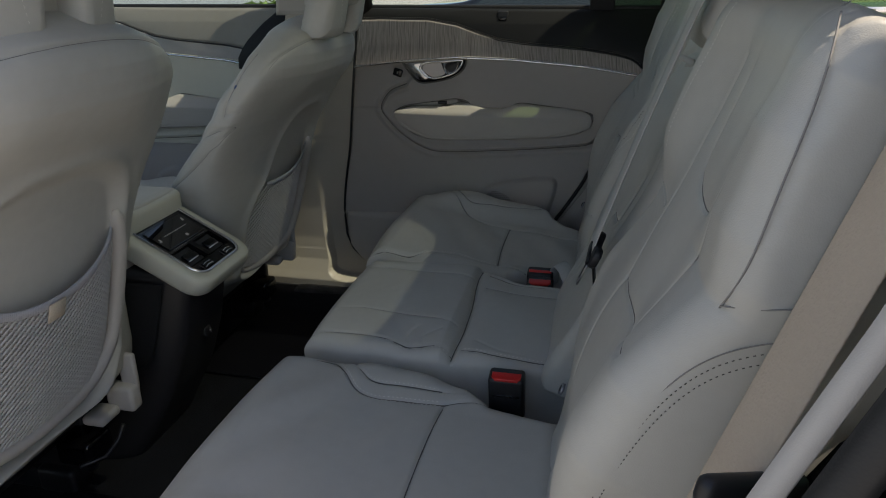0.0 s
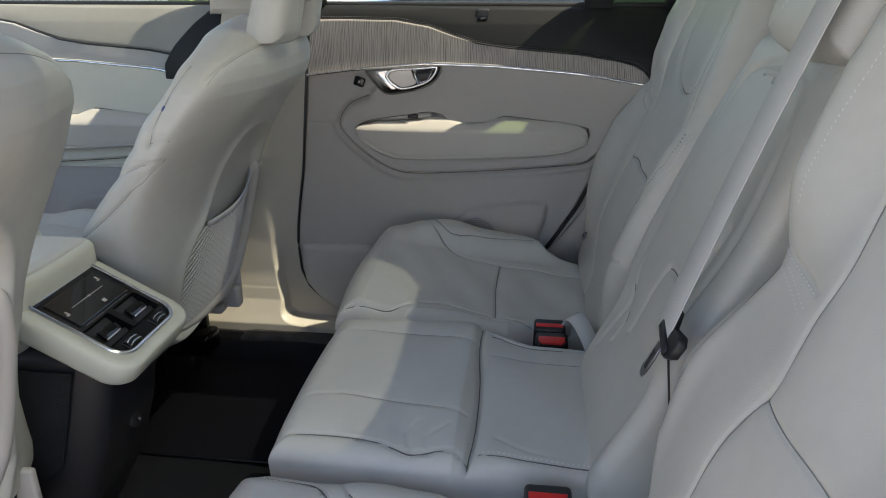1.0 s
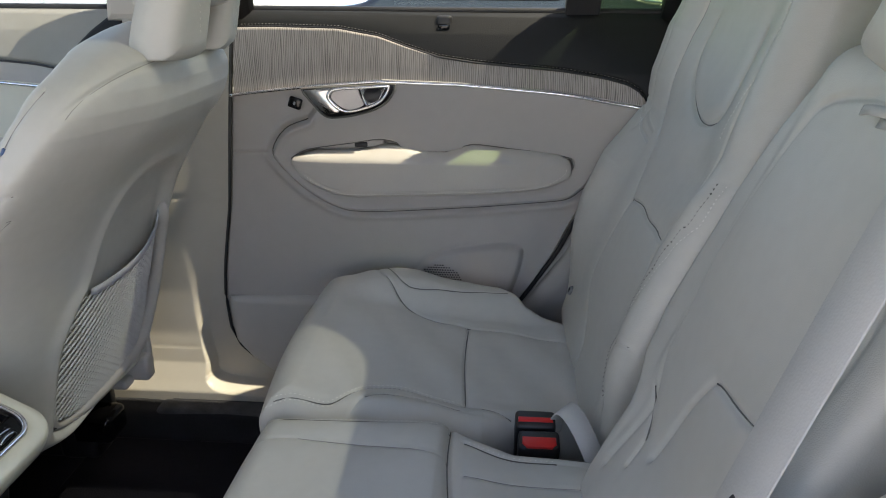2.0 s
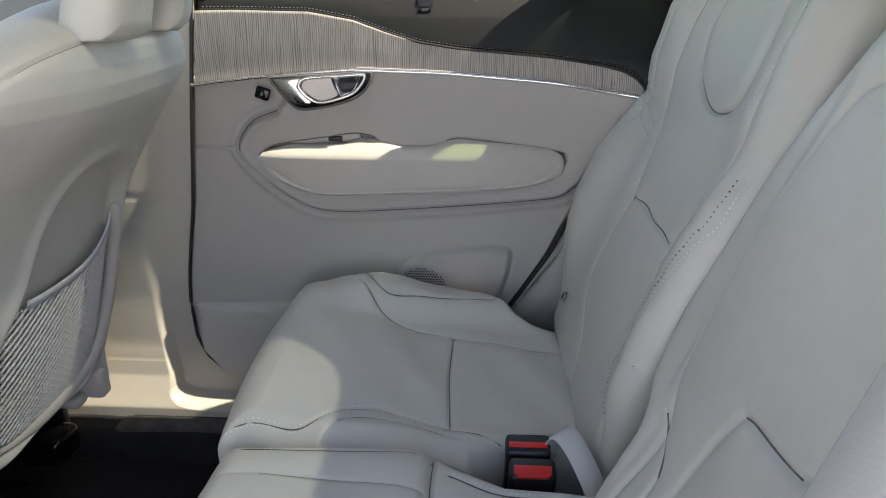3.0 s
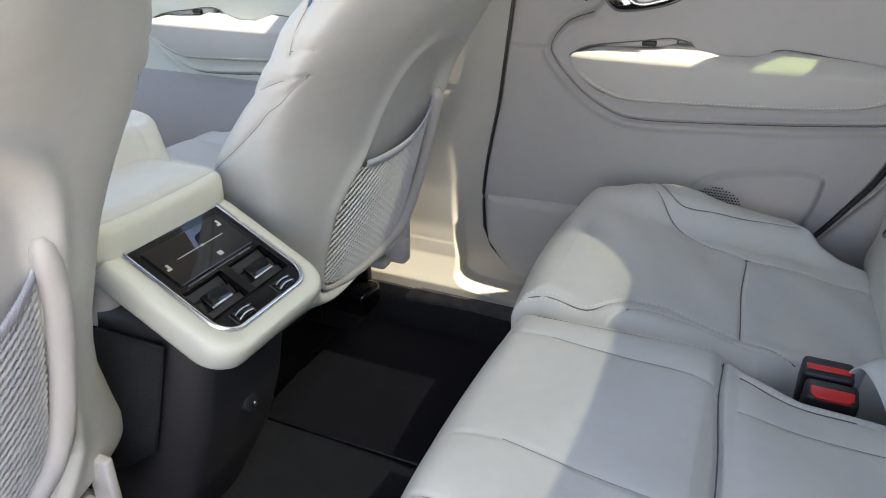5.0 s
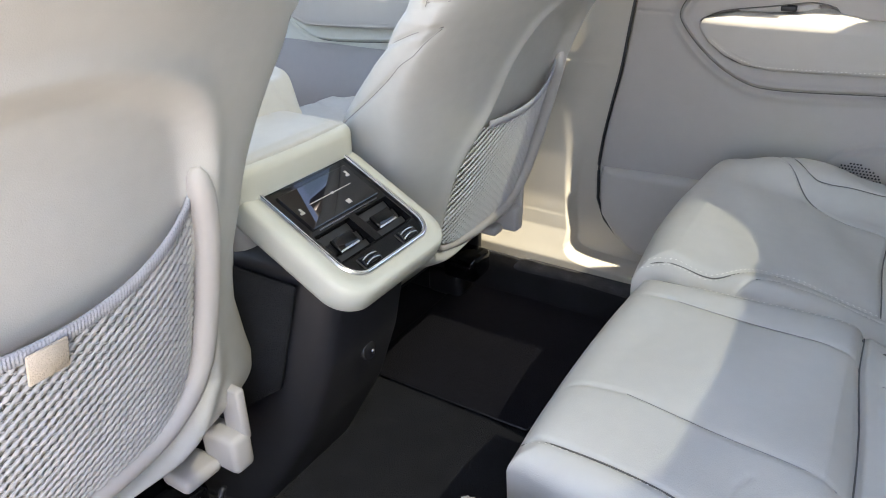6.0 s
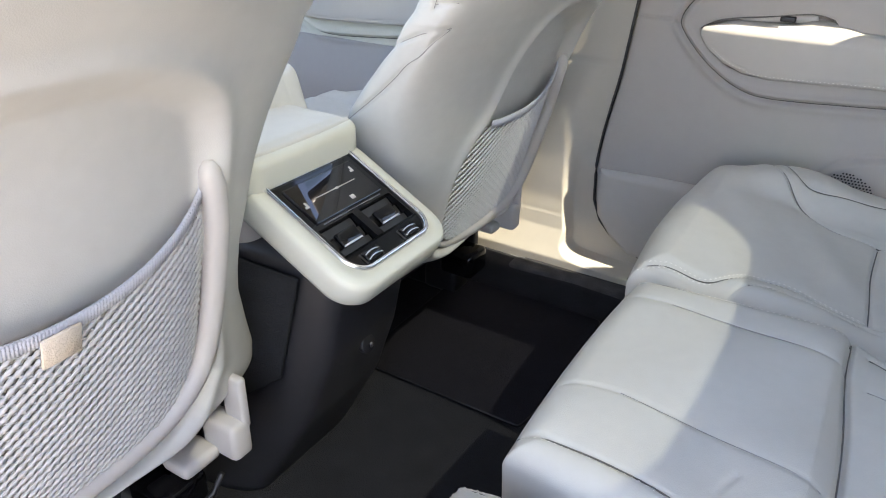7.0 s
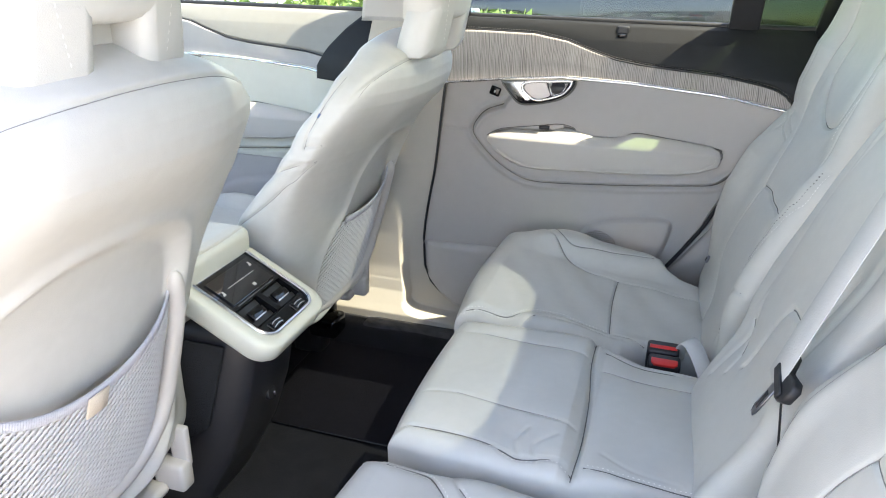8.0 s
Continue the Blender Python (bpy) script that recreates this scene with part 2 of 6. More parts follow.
def pillow(plan, top, depth, n, m, rim=0.03, half=0.2, corner=0.3, seams=(), place=None, flip=False, tuck=0.0):
    """A closed padded block: plan(a, b) gives its outline, top(x, y) its face, with rounded shoulders and sewn-in grooves."""
    A, B = np.meshgrid(np.linspace(-1, 1, n), np.linspace(-1, 1, m))
    q = np.maximum(np.maximum(abs(A), abs(B)), 1e-6)
    q0, q1, r = 0.86, 0.95, rim / half
    th = np.clip((q - q0) / (q1 - q0), 0, 1) * np.pi / 2
    f = np.where(q <= q0, q / q0 * (1 - r), 1 - r + r * np.sin(th))
    low = np.clip((q - q1) / (1 - q1), 0, 1)
    drop = rim * (1 - np.cos(th)) + low * (depth - rim)
    f = f * (1 - tuck * low)
    a, b = A / q * f, B / q * f
    a, b = a * np.sqrt(1 - corner * b * b / 2), b * np.sqrt(1 - corner * a * a / 2)
    X, Y = plan(a, b)
    Z = top(X, Y) - drop + seam_depth(seams, X, Y) * np.clip(1 - drop / rim, 0, 1)
    v = np.stack([X, Y, Z], -1).reshape(-1, 3)
    faces = quads(m, n)
    edge = np.concatenate([np.arange(n), np.arange(2 * n - 1, n * m, n), np.arange(n * m - 2, n * (m - 1) - 1, -1), np.arange(n * (m - 2), 0, -n)])
    if place is not None:
        v = v @ np.array(place.to_3x3()).T + np.array(place.translation)
    faces = faces.tolist() + [edge[::-1].tolist()]
    if flip:
        faces = [g[::-1] for g in faces]
    return v, faces


def sheet(X, Y, Z, thick=None):
    """A grid surface from three arrays; thick: a shift (dx, dy, dz) that gives it a back and sides."""
    r, c = X.shape
    v = np.stack([X, Y, Z], -1).reshape(-1, 3)
    f = quads(r, c).tolist()
    if thick is not None:
        n = len(v)
        v = np.vstack([v, v + np.array(thick)])
        f += [[a + n for a in g[::-1]] for g in f]
        edge = np.concatenate([np.arange(c), np.arange(2 * c - 1, r * c, c), np.arange(r * c - 2, c * (r - 1) - 1, -1), np.arange(c * (r - 2), -1, -c)])
        f += [[b, a, a + n, b + n] for a, b in zip(edge[:-1], edge[1:])]
    return v, f


def tube(line, radius, sides=8, closed=False, flat=1.0, up=(0, 0, 1)):
    """A rod of round or flattened section along a line of points."""
    p = np.array(line, float)
    n = len(p)
    t = np.roll(p, -1, 0) - np.roll(p, 1, 0) if closed else np.gradient(p, axis=0)
    t /= np.linalg.norm(t, axis=1)[:, None] + 1e-12
    u = np.cross(t, np.array(up, float))
    bad = np.linalg.norm(u, axis=1) < 1e-3
    u[bad] = np.cross(t[bad], np.array((1.0, 0.3, 0)))
    u /= np.linalg.norm(u, axis=1)[:, None]
    w = np.cross(u, t)
    ang = np.linspace(0, 2 * np.pi, sides, endpoint=False)
    rad = np.broadcast_to(radius, (n,))[:, None, None]
    v = p[:, None] + rad * (np.cos(ang)[None, :, None] * u[:, None] + flat * np.sin(ang)[None, :, None] * w[:, None])
    v = v.reshape(-1, 3)
    f = quads(n, sides, True).tolist()
    if closed:
        f += [[(n - 1) * sides + j, (n - 1) * sides + (j + 1) % sides, (j + 1) % sides, j] for j in range(sides)]
    else:
        f += [list(range(sides))[::-1], list(range((n - 1) * sides, n * sides))]
    return v, f


def joined(*shapes):
    V, F, k = [], [], 0
    for v, f in shapes:
        V.append(np.array(v, float))
        F += [[a + k for a in g] for g in f]
        k += len(v)
    return np.vstack(V), F


def block(lo, hi, bevel=0.004, segments=2):
    bm = bmesh.new()
    bmesh.ops.create_cube(bm, size=1)
    for v in bm.verts:
        v.co = [lo[i] + (v.co[i] + 0.5) * (hi[i] - lo[i]) for i in range(3)]
    if bevel:
        bmesh.ops.bevel(bm, geom=bm.edges[:], offset=bevel, segments=segments, affect="EDGES", profile=0.5)
    return bm


def prism(loop, shift, bevel=0.0, segments=2):
    """A plate with the outline loop, thick by the vector shift."""
    bm = bmesh.new()
    face = bm.faces.new([bm.verts.new(tuple(q)) for q in loop])
    out = bmesh.ops.extrude_face_region(bm, geom=[face])
    bmesh.ops.translate(bm, verts=[g for g in out["geom"] if isinstance(g, bmesh.types.BMVert)], vec=shift)
    bmesh.ops.recalc_face_normals(bm, faces=bm.faces[:])
    if bevel:
        s = Vector(shift).normalized()
        bmesh.ops.bevel(bm, geom=[e for e in bm.edges if abs((e.verts[0].co - e.verts[1].co).normalized().dot(s)) < 0.9], offset=bevel, segments=segments, affect="EDGES", profile=0.5)
    return bm


def moved(bm, m):
    bmesh.ops.transform(bm, matrix=m, verts=bm.verts[:])
    return bm


def round_rect(w, h, r, n=6):
    """Points of a rounded rectangle about the origin."""
    out = []
    for cx, cy, a0 in ((w - r, h - r, 0), (-w + r, h - r, 90), (-w + r, -h + r, 180), (w - r, -h + r, 270)):
        out += [(cx + r * math.cos(radians(a0 + 90 * i / n)), cy + r * math.sin(radians(a0 + 90 * i / n))) for i in range(n + 1)]
    return out


def strap(line, width, thick, side):
    """A flat woven strap along a line; side: the direction of its width."""
    p = np.array(line, float)
    s = np.broadcast_to(np.array(side, float), p.shape)
    s = s / np.linalg.norm(s, axis=1)[:, None]
    t = np.gradient(p, axis=0)
    t /= np.linalg.norm(t, axis=1)[:, None] + 1e-12
    k = np.cross(t, s)
    k /= np.linalg.norm(k, axis=1)[:, None] + 1e-12
    ring = [p + s * width * a / 2 + k * thick * b / 2 for a, b in ((-1, 0), (-0.94, 1), (0.94, 1), (1, 0), (0.94, -1), (-0.94, -1))]
    v = np.stack(ring, 1).reshape(-1, 3)
    f = quads(len(p), 6, True).tolist() + [list(range(6))[::-1], list(range(len(v) - 6, len(v)))]
    return v, f


def surface(shape, n, m, place):
    """Height of a pillow's face over its own plan, by the nearest corners of its grid."""
    v = (np.array(shape[0]) - np.array(place.translation)) @ np.array(place.to_3x3())
    A, B = np.meshgrid(np.linspace(-1, 1, n), np.linspace(-1, 1, m))
    v = v[(np.maximum(abs(A), abs(B)) <= 0.945).reshape(-1)]
    def top(x, y):
        out = []
        for a, b in zip(np.ravel(x), np.ravel(y)):
            d = (v[:, 0] - a) ** 2 + (v[:, 1] - b) ** 2
            k = np.argpartition(d, 5)[:5]
            w = 1 / (d[k] + 1e-8)
            out.append((v[k, 2] * w).sum() / w.sum())
        return np.array(out).reshape(np.shape(x))
    return top


def dashes(line, length, gap, radius):
    """Short threads along a line in space."""
    p = np.array(line, float)
    arc = np.concatenate([[0], np.cumsum(np.linalg.norm(np.diff(p, axis=0), axis=1))])
    out = []
    for a in np.arange(gap, arc[-1] - length, length + gap):
        q = [[np.interp(s, arc, p[:, i]) for i in range(3)] for s in (a, a + length / 2, a + length)]
        out.append(tube(q, radius, 4))
    return joined(*out)


def seam_lines(lines, top, place=None, radius=0.0009, lift=0.0):
    """Dark tubes lying in the bottom of sewn grooves and creases, darkening them like shade."""
    out = []
    for line in lines:
        p = spline(line, 0.004)
        h = top(p[:, 0], p[:, 1]) + lift + 0.0003
        for _ in range(8):
            h[1:-1] = (h[:-2] + 2 * h[1:-1] + h[2:]) / 4
        v = np.column_stack([p, h])
        if place is not None:
            v = v @ np.array(place.to_3x3()).T + np.array(place.translation)
        out.append(tube(v, radius, 5))
    return joined(*out)


def stitches(line, top, length=0.0042, gap=0.0022, offset=0.0, width=0.0012, place=None, lift=0.0006, up=0.0):
    """A row of short raised threads along a line of the plan, lying on the face top(x, y)."""
    p = spline(line, 0.002)
    d = np.gradient(p, axis=0)
    d /= np.linalg.norm(d, axis=1)[:, None] + 1e-12
    side = np.stack([-d[:, 1], d[:, 0]], -1)
    p = p + side * offset
    arc = np.concatenate([[0], np.cumsum(np.linalg.norm(np.diff(p, axis=0), axis=1))])
    at = np.arange(0.003, arc[-1] - length, length + gap)
    if not len(at):
        at = np.array([0.0])
    q = np.stack([np.interp(at, arc, p[:, i]) for i in range(2)], -1)
    e = np.stack([np.interp(at + length, arc, p[:, i]) for i in range(2)], -1)
    s = (e - q)[:, ::-1] * np.array((-1, 1))
    s = s / (np.linalg.norm(s, axis=1)[:, None] + 1e-12) * width / 2
    def lay(xy, h):
        return np.column_stack([xy, top(xy[:, 0], xy[:, 1]) + h + up])
    mid = (q + e) / 2
    v = np.stack([lay(q, -lift), lay(mid + s, 0), lay(e, -lift), lay(mid - s, 0), lay(mid, lift * 1.6)], 1).reshape(-1, 3)
    if place is not None:
        v = v @ np.array(place.to_3x3()).T + np.array(place.translation)
    base = np.arange(len(at))[:, None] * 5
    f = np.concatenate([base + np.array(t) for t in ((0, 3, 4), (3, 2, 4), (2, 1, 4), (1, 0, 4))])
    return v, f


# ---- the car's shell ----
I = np.interp


def floor_and_shell():
    # ground outside
    g = np.linspace(-1, 1, 61)
    X, Y = np.meshgrid(np.sign(g) * abs(g) ** 3 * 400, np.sign(g) * abs(g) ** 3 * 400)
    asphalt = material("sunlit_concrete", (0.36, 0.35, 0.325), 0.9, vary=0.15, scale=3, bump=0.5, bump_scale=60, distance=0.01)
    tagged(part("ground", sheet(X, Y, X * 0 - 0.46), asphalt), "pale worn concrete of a sunlit car park", "ground", kind="structure")
    # carpet with a raised rail along the far sill
    gx, gy = np.meshgrid(np.linspace(-2.0, 1.25, 130), np.linspace(-0.715, 0.715, 110))
    Z = 0.055 * ease(0.585, 0.60, gy) * ease(-1.2, -1.1, gx) + 0.055 * ease(0.585, 0.60, -gy)
    Z += 0.006 * np.array([[noise.noise((a * 6, b * 6, 0)) for a, b in zip(r, s)] for r, s in zip(gx, gy)])
    tagged(part("floor", sheet(gx, gy, Z, (0, 0, -0.03)), CARPET), "black carpet of the car cabin", "carpet", kind="structure")
    tagged(part("underbody", block((-2.0, -0.80, -0.25), (1.9, 0.80, -0.06), 0.02), BLACK), "black underbody below the cabin floor", "underbody", kind="structure")
    # unseen roof frame; its rounded glass opening is set off-centre to shade the near seats
    cx, cy, w, h = (ROOF_REAR - ROOF_FRONT) / 2, (ROOF_SIDE - ROOF_NEAR) / 2, (ROOF_REAR + ROOF_FRONT) / 2, (ROOF_SIDE + ROOF_NEAR) / 2
    inner = np.array(round_rect(w, h, 0.13, 8)) + (cx, cy)
    box = []
    for px, py in inner:
        dx, dy = (px - cx) / w, (py - cy) / h
        k = 1 / max(abs(dx), abs(dy))
        box.append((cx + dx * k * (w + 0.16 if dx < 0 else 1.75 - cx), dy * k * 0.628))
    box = np.array(box)
    n = len(inner)
    low = np.column_stack([inner, np.full(n, 1.195)]), np.column_stack([box, np.full(n, 1.205)])
    high = np.column_stack([inner, np.full(n, 1.235)]), np.column_stack([box, np.full(n, 1.245)])
    v = np.vstack([low[0], low[1], high[1], high[0]])
    f = []
    for k in range(4):
        for i in range(n):
            j = (i + 1) % n
            a, b = k * n, ((k + 1) % 4) * n
            f.append([a + i, a + j, b + j, b + i])
    tagged(part("ceiling", (v, f), HEADLINE, smooth=False), "pale cloth headlining round a glass roof, near side widened against sun", "ceiling", kind="structure")
    roof = part("roof_glass", prism([(a, b, 1.205) for a, b in inner], (0, 0, 0.005)), ROOF_TINT, smooth=False)
    tagged(roof, "tinted panoramic roof glass", "roof glass", kind="structure")
    # pillars of both sides, leaning inwards above the waist
    def pillar(name, s, x0, x1, x2, x3, label, mat):
        low_y, top_y = 0.70, 0.645
        loop = [(x0, s * low_y, 0.80), (x1, s * low_y, 0.80), (x3, s * top_y, 1.215), (x2, s * top_y, 1.215)]
        tagged(part(name, prism(loop, (0, s * 0.10, 0), 0.012), mat, smooth=False), label, "pillar", kind="structure")
    for s, tag in ((1, "far"), (-1, "near")):
        pillar("pillar_b_" + tag, s, -0.725, -0.56, -0.655, -0.585, "pale grey upper centre pillar trim", SHELL)
        pillar("pillar_c_" + tag, s, 0.33, 0.52, 0.36, 0.56, "pale grey rear pillar trim", SHELL)
        pillar("pillar_d_" + tag, s, 1.10, 1.75, 1.15, 1.75, "pale grey tail pillar trim", SHELL)
        pillar("pillar_a_" + tag, s, -1.78, -1.70, -1.25, -1.17, "pale grey windscreen pillar trim", SHELL)
        rear = [(0.53, s * 0.79, 0.82), (1.09, s * 0.79, 0.82), (1.14, s * 0.66, 1.17), (0.57, s * 0.66, 1.17)]
        tagged(part("window_rear_" + tag, prism(rear, (0, s * 0.004, 0)), PRIVACY, smooth=False), "tinted luggage bay side glass", "window", kind="structure")
        tagged(part("wall_rear_" + tag, block((0.34, s * 0.84 - 0.06, -0.06), (1.8, s * 0.84 + 0.06, 0.81), 0.02), SHELL), "grey side lining of the luggage bay", "side lining", kind="structure")
    tagged(part("wall_tail", block((1.72, -0.80, -0.06), (1.80, 0.80, 0.85), 0.02), SHELL), "grey tailgate lining", "tailgate", kind="structure")
    tagged(part("window_tail", prism([(1.76, -0.70, 0.85), (1.76, 0.70, 0.85), (1.72, 0.60, 1.18), (1.72, -0.60, 1.18)], (0.004, 0, 0)), PRIVACY, smooth=False), "tinted tailgate glass", "window", kind="structure")
    tagged(part("wall_front", block((-2.05, -0.80, -0.06), (-1.75, 0.80, 0.78), 0.06, 4), CHARCOAL), "charcoal dashboard across the cabin front", "dashboard", kind="structure")
    tagged(part("windscreen", prism([(-1.9, -0.72, 0.79), (-1.9, 0.72, 0.79), (-1.24, 0.60, 1.19), (-1.24, -0.60, 1.19)], (-0.004, 0, 0)), CLEAR, smooth=False), "clear windscreen glass", "windscreen", kind="structure")
    # luggage floor behind the seats
    tagged(part("load_floor", block((0.42, -0.78, 0.30), (1.74, 0.78, 0.34), 0.01), CARPET), "black carpeted load floor", "load floor", kind="structure")


floor_and_shell()


def front_edge(z):
    """Where the rear door's lining meets the centre pillar."""
    return I(z, (0.06, 0.095, 0.116, 0.132, 0.158, 0.20, 0.272, 0.40, 0.62, 0.82), (-0.40, -0.45, -0.487, -0.519, -0.544, -0.561, -0.565, -0.555, -0.532, -0.508))


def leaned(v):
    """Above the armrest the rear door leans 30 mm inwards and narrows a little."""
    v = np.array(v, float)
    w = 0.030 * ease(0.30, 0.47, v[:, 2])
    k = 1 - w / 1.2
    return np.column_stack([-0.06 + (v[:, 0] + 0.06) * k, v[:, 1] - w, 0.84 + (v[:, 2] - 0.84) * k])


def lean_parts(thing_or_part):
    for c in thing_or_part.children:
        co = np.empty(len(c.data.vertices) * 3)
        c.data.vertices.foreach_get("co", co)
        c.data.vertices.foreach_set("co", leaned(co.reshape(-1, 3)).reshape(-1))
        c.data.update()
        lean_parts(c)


def side_structure(s, tag):
    """Lower centre pillar trim and sill of one side."""
    xs = 1 - np.linspace(1, 0, 150) ** 1.6
    zs = np.concatenate([np.linspace(0.05, 0.16, 70)[:-1], np.linspace(0.16, 0.82, 110)])
    U, Z = np.meshgrid(xs, zs)
    front = I(Z, (0.05, 0.20, 0.50, 0.64, 0.82), (-0.95, -0.86, -0.80, -0.735, -0.69))
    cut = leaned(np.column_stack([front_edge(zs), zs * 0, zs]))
    back = I(Z, cut[:, 2], cut[:, 0]) - 0.003
    X = front + (back - front) * U
    # the face flares out to the sill; beside the door a set-back plate with a rounded foot
    flare = I(Z, (0.05, 0.075, 0.095, 0.13, 0.19, 0.28, 0.45, 0.82), (0.648, 0.650, 0.660, 0.676, 0.690, 0.699, 0.7035, 0.7035))
    flare[2:-2] = (flare[:-4] + 2 * flare[1:-3] + 3 * flare[2:-2] + 2 * flare[3:-1] + flare[4:]) / 9
    foot = [(-0.40, 0.073), (-0.508, 0.073), (-0.575, 0.078), (-0.599, 0.088), (-0.608, 0.104), (-0.608, 0.126), (-0.618, 0.169), (-0.628, 0.229), (-0.634, 0.299), (-0.646, 0.378), (-0.665, 0.47), (-0.665, 0.60), (-0.65, 0.83)]
    plate = np.vstack([spline(foot, 0.01), [(-0.30, 0.83), (-0.30, 0.073)]])
    sd = signed(plate, X, Z)
    soft = I(Z, (0.09, 0.14, 0.22, 0.35, 0.60), (0.007, 0.012, 0.024, 0.060, 0.120))
    level = 0.712
    Y = flare + (level - flare) * ease(0, 1, np.clip((sd + 0.002) / soft, 0, 1))
    Y += 0.004 * np.exp(-((Z - 0.475) / 0.0022) ** 2) * 0.4
    P = part("pillar_lower_" + tag, sheet(X, s * Y, Z, (0, s * 0.05, 0)), PILLAR)
    tagged(P, "blond plastic lower pillar trim running into the sill", "pillar trim", kind="structure")
    # dark lip between sill trim and carpet
    tagged(part("sill_lip_" + tag, block((-0.68, s * 0.648 - 0.006, 0.03), (0.1, s * 0.648 + 0.006, 0.0595), 0.004), BLACK), "black sill edge strip", "sill strip", kind="structure")
    tagged(part("sill_" + tag, block((-1.75, s * 0.75 - 0.055, -0.06), (0.40, s * 0.75 + 0.055, 0.055), 0.01), SHELL), "grey door sill", "sill", kind="structure")
    tagged(part("door_jamb_" + tag, block((-0.66, s * 0.800 - 0.012, 0.04), (-0.44, s * 0.800 + 0.012, 0.80), 0.004), RUBBER), "black jamb behind the door seal", "door jamb", kind="structure")
    # added carpet edge below the sill trim, its colour lightened to look sunlit
    tagged(part("sill_rail_" + tag, block((-0.70, s * 0.628 - 0.024, 0.02), (0.10, s * 0.628 + 0.024, 0.0605), 0.012, 3), RAIL), "speckled carpet edge, painted grey as if sunlit", "sill moulding", kind="structure")
    # rubber seal that follows the door cut
    zz = np.concatenate([np.linspace(0.09, 0.20, 30), np.linspace(0.21, 0.82, 40)])
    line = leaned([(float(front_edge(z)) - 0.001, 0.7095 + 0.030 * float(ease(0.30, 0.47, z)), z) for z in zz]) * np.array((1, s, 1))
    tagged(part("door_seal_" + tag, tube(line, 0.0030), RUBBER), "black rubber seal of the door opening", "door seal", kind="structure")


side_structure(1, "far")


# ---- doors ----
def chrome_z(x):
    return I(x, (-0.62, -0.496, -0.382, -0.248, -0.097, 0.089, 0.232), (0.655, 0.672, 0.686, 0.697, 0.693, 0.679, 0.664))


def wood_z(x):
    return I(x, (-0.62, -0.45, -0.321, -0.247, -0.191, -0.136, -0.070, 0.087, 0.16, 0.195, 0.215, 0.225, 0.231), (0.783, 0.787, 0.785, 0.773, 0.754, 0.738, 0.729, 0.717, 0.708, 0.701, 0.69, 0.678, 0.666))


def rear_edge(z):
    return I(z, (0.06, 0.20, 0.29, 0.38, 0.46, 0.55, 0.67, 0.82), (-0.13, -0.03, 0.031, 0.091, 0.129, 0.168, 0.236, 0.33))


SWOOSH = spline([(-0.384, 0.624), (-0.43, 0.604), (-0.457, 0.564), (-0.446, 0.534), (-0.395, 0.484), (-0.336, 0.451), (-0.275, 0.443), (-0.13, 0.452), (0.005, 0.464), (0.102, 0.477), (0.138, 0.505)], 0.01)
POCKET = spline([(-0.418, 0.550), (-0.386, 0.568), (-0.30, 0.582), (-0.248, 0.590), (-0.214, 0.584), (-0.20, 0.570), (-0.15, 0.568), (-0.10, 0.571), (-0.076, 0.584), (0.0, 0.577), (0.095, 0.566), (0.115, 0.558), (0.111, 0.535), (0.082, 0.512), (0.003, 0.498), (-0.15, 0.488), (-0.292, 0.480), (-0.347, 0.486), (-0.381, 0.503), (-0.409, 0.528), (-0.418, 0.548)], 0.008)


def card_face(X, Z, rear=True):
    """Depth of the door lining, measured out from the car's middle."""
    Y = 0.748 - 0.055 * ease(0.06, 0.26, X) - 0.032 * ease(0.47, 0.30, Z)
    loop = np.vstack([SWOOSH, [(0.24, 0.67), (0.2, 0.70), (-0.2, 0.72), (-0.36, 0.66)]])
    sd = signed(loop, X, Z)
    Y -= 0.015 * ease(-0.004, 0.010, sd)
    d = distance_to(SWOOSH, X, Z)
    Y += 0.006 * np.exp(-(d / 0.003) ** 2)
    Y -= 0.004 * np.exp(-((d - 0.010) / 0.006) ** 2)
    pk = signed(POCKET, X, Z)
    Y += 0.020 * ease(-0.002, 0.008, pk)
    Y += 0.003 * np.exp(-((Z - 0.5575) / 0.0022) ** 2) * (X < -0.463)
    # moulded speaker surround
    sp = signed(spline([(-0.19, 0.29), (-0.175, 0.345), (-0.13, 0.374), (-0.05, 0.389), (0.005, 0.394), (0.028, 0.385), (0.03, 0.36), (0.012, 0.30), (-0.02, 0.23), (-0.19, 0.23), (-0.19, 0.288)], 0.012), X, Z)
    Y -= 0.010 * ease(-0.002, 0.012, sp) + 0.008 * ease(-0.09, 0.0, sp)
    Y += 0.002 * np.exp(-((sp - 0.001) / 0.003) ** 2)
    return Y


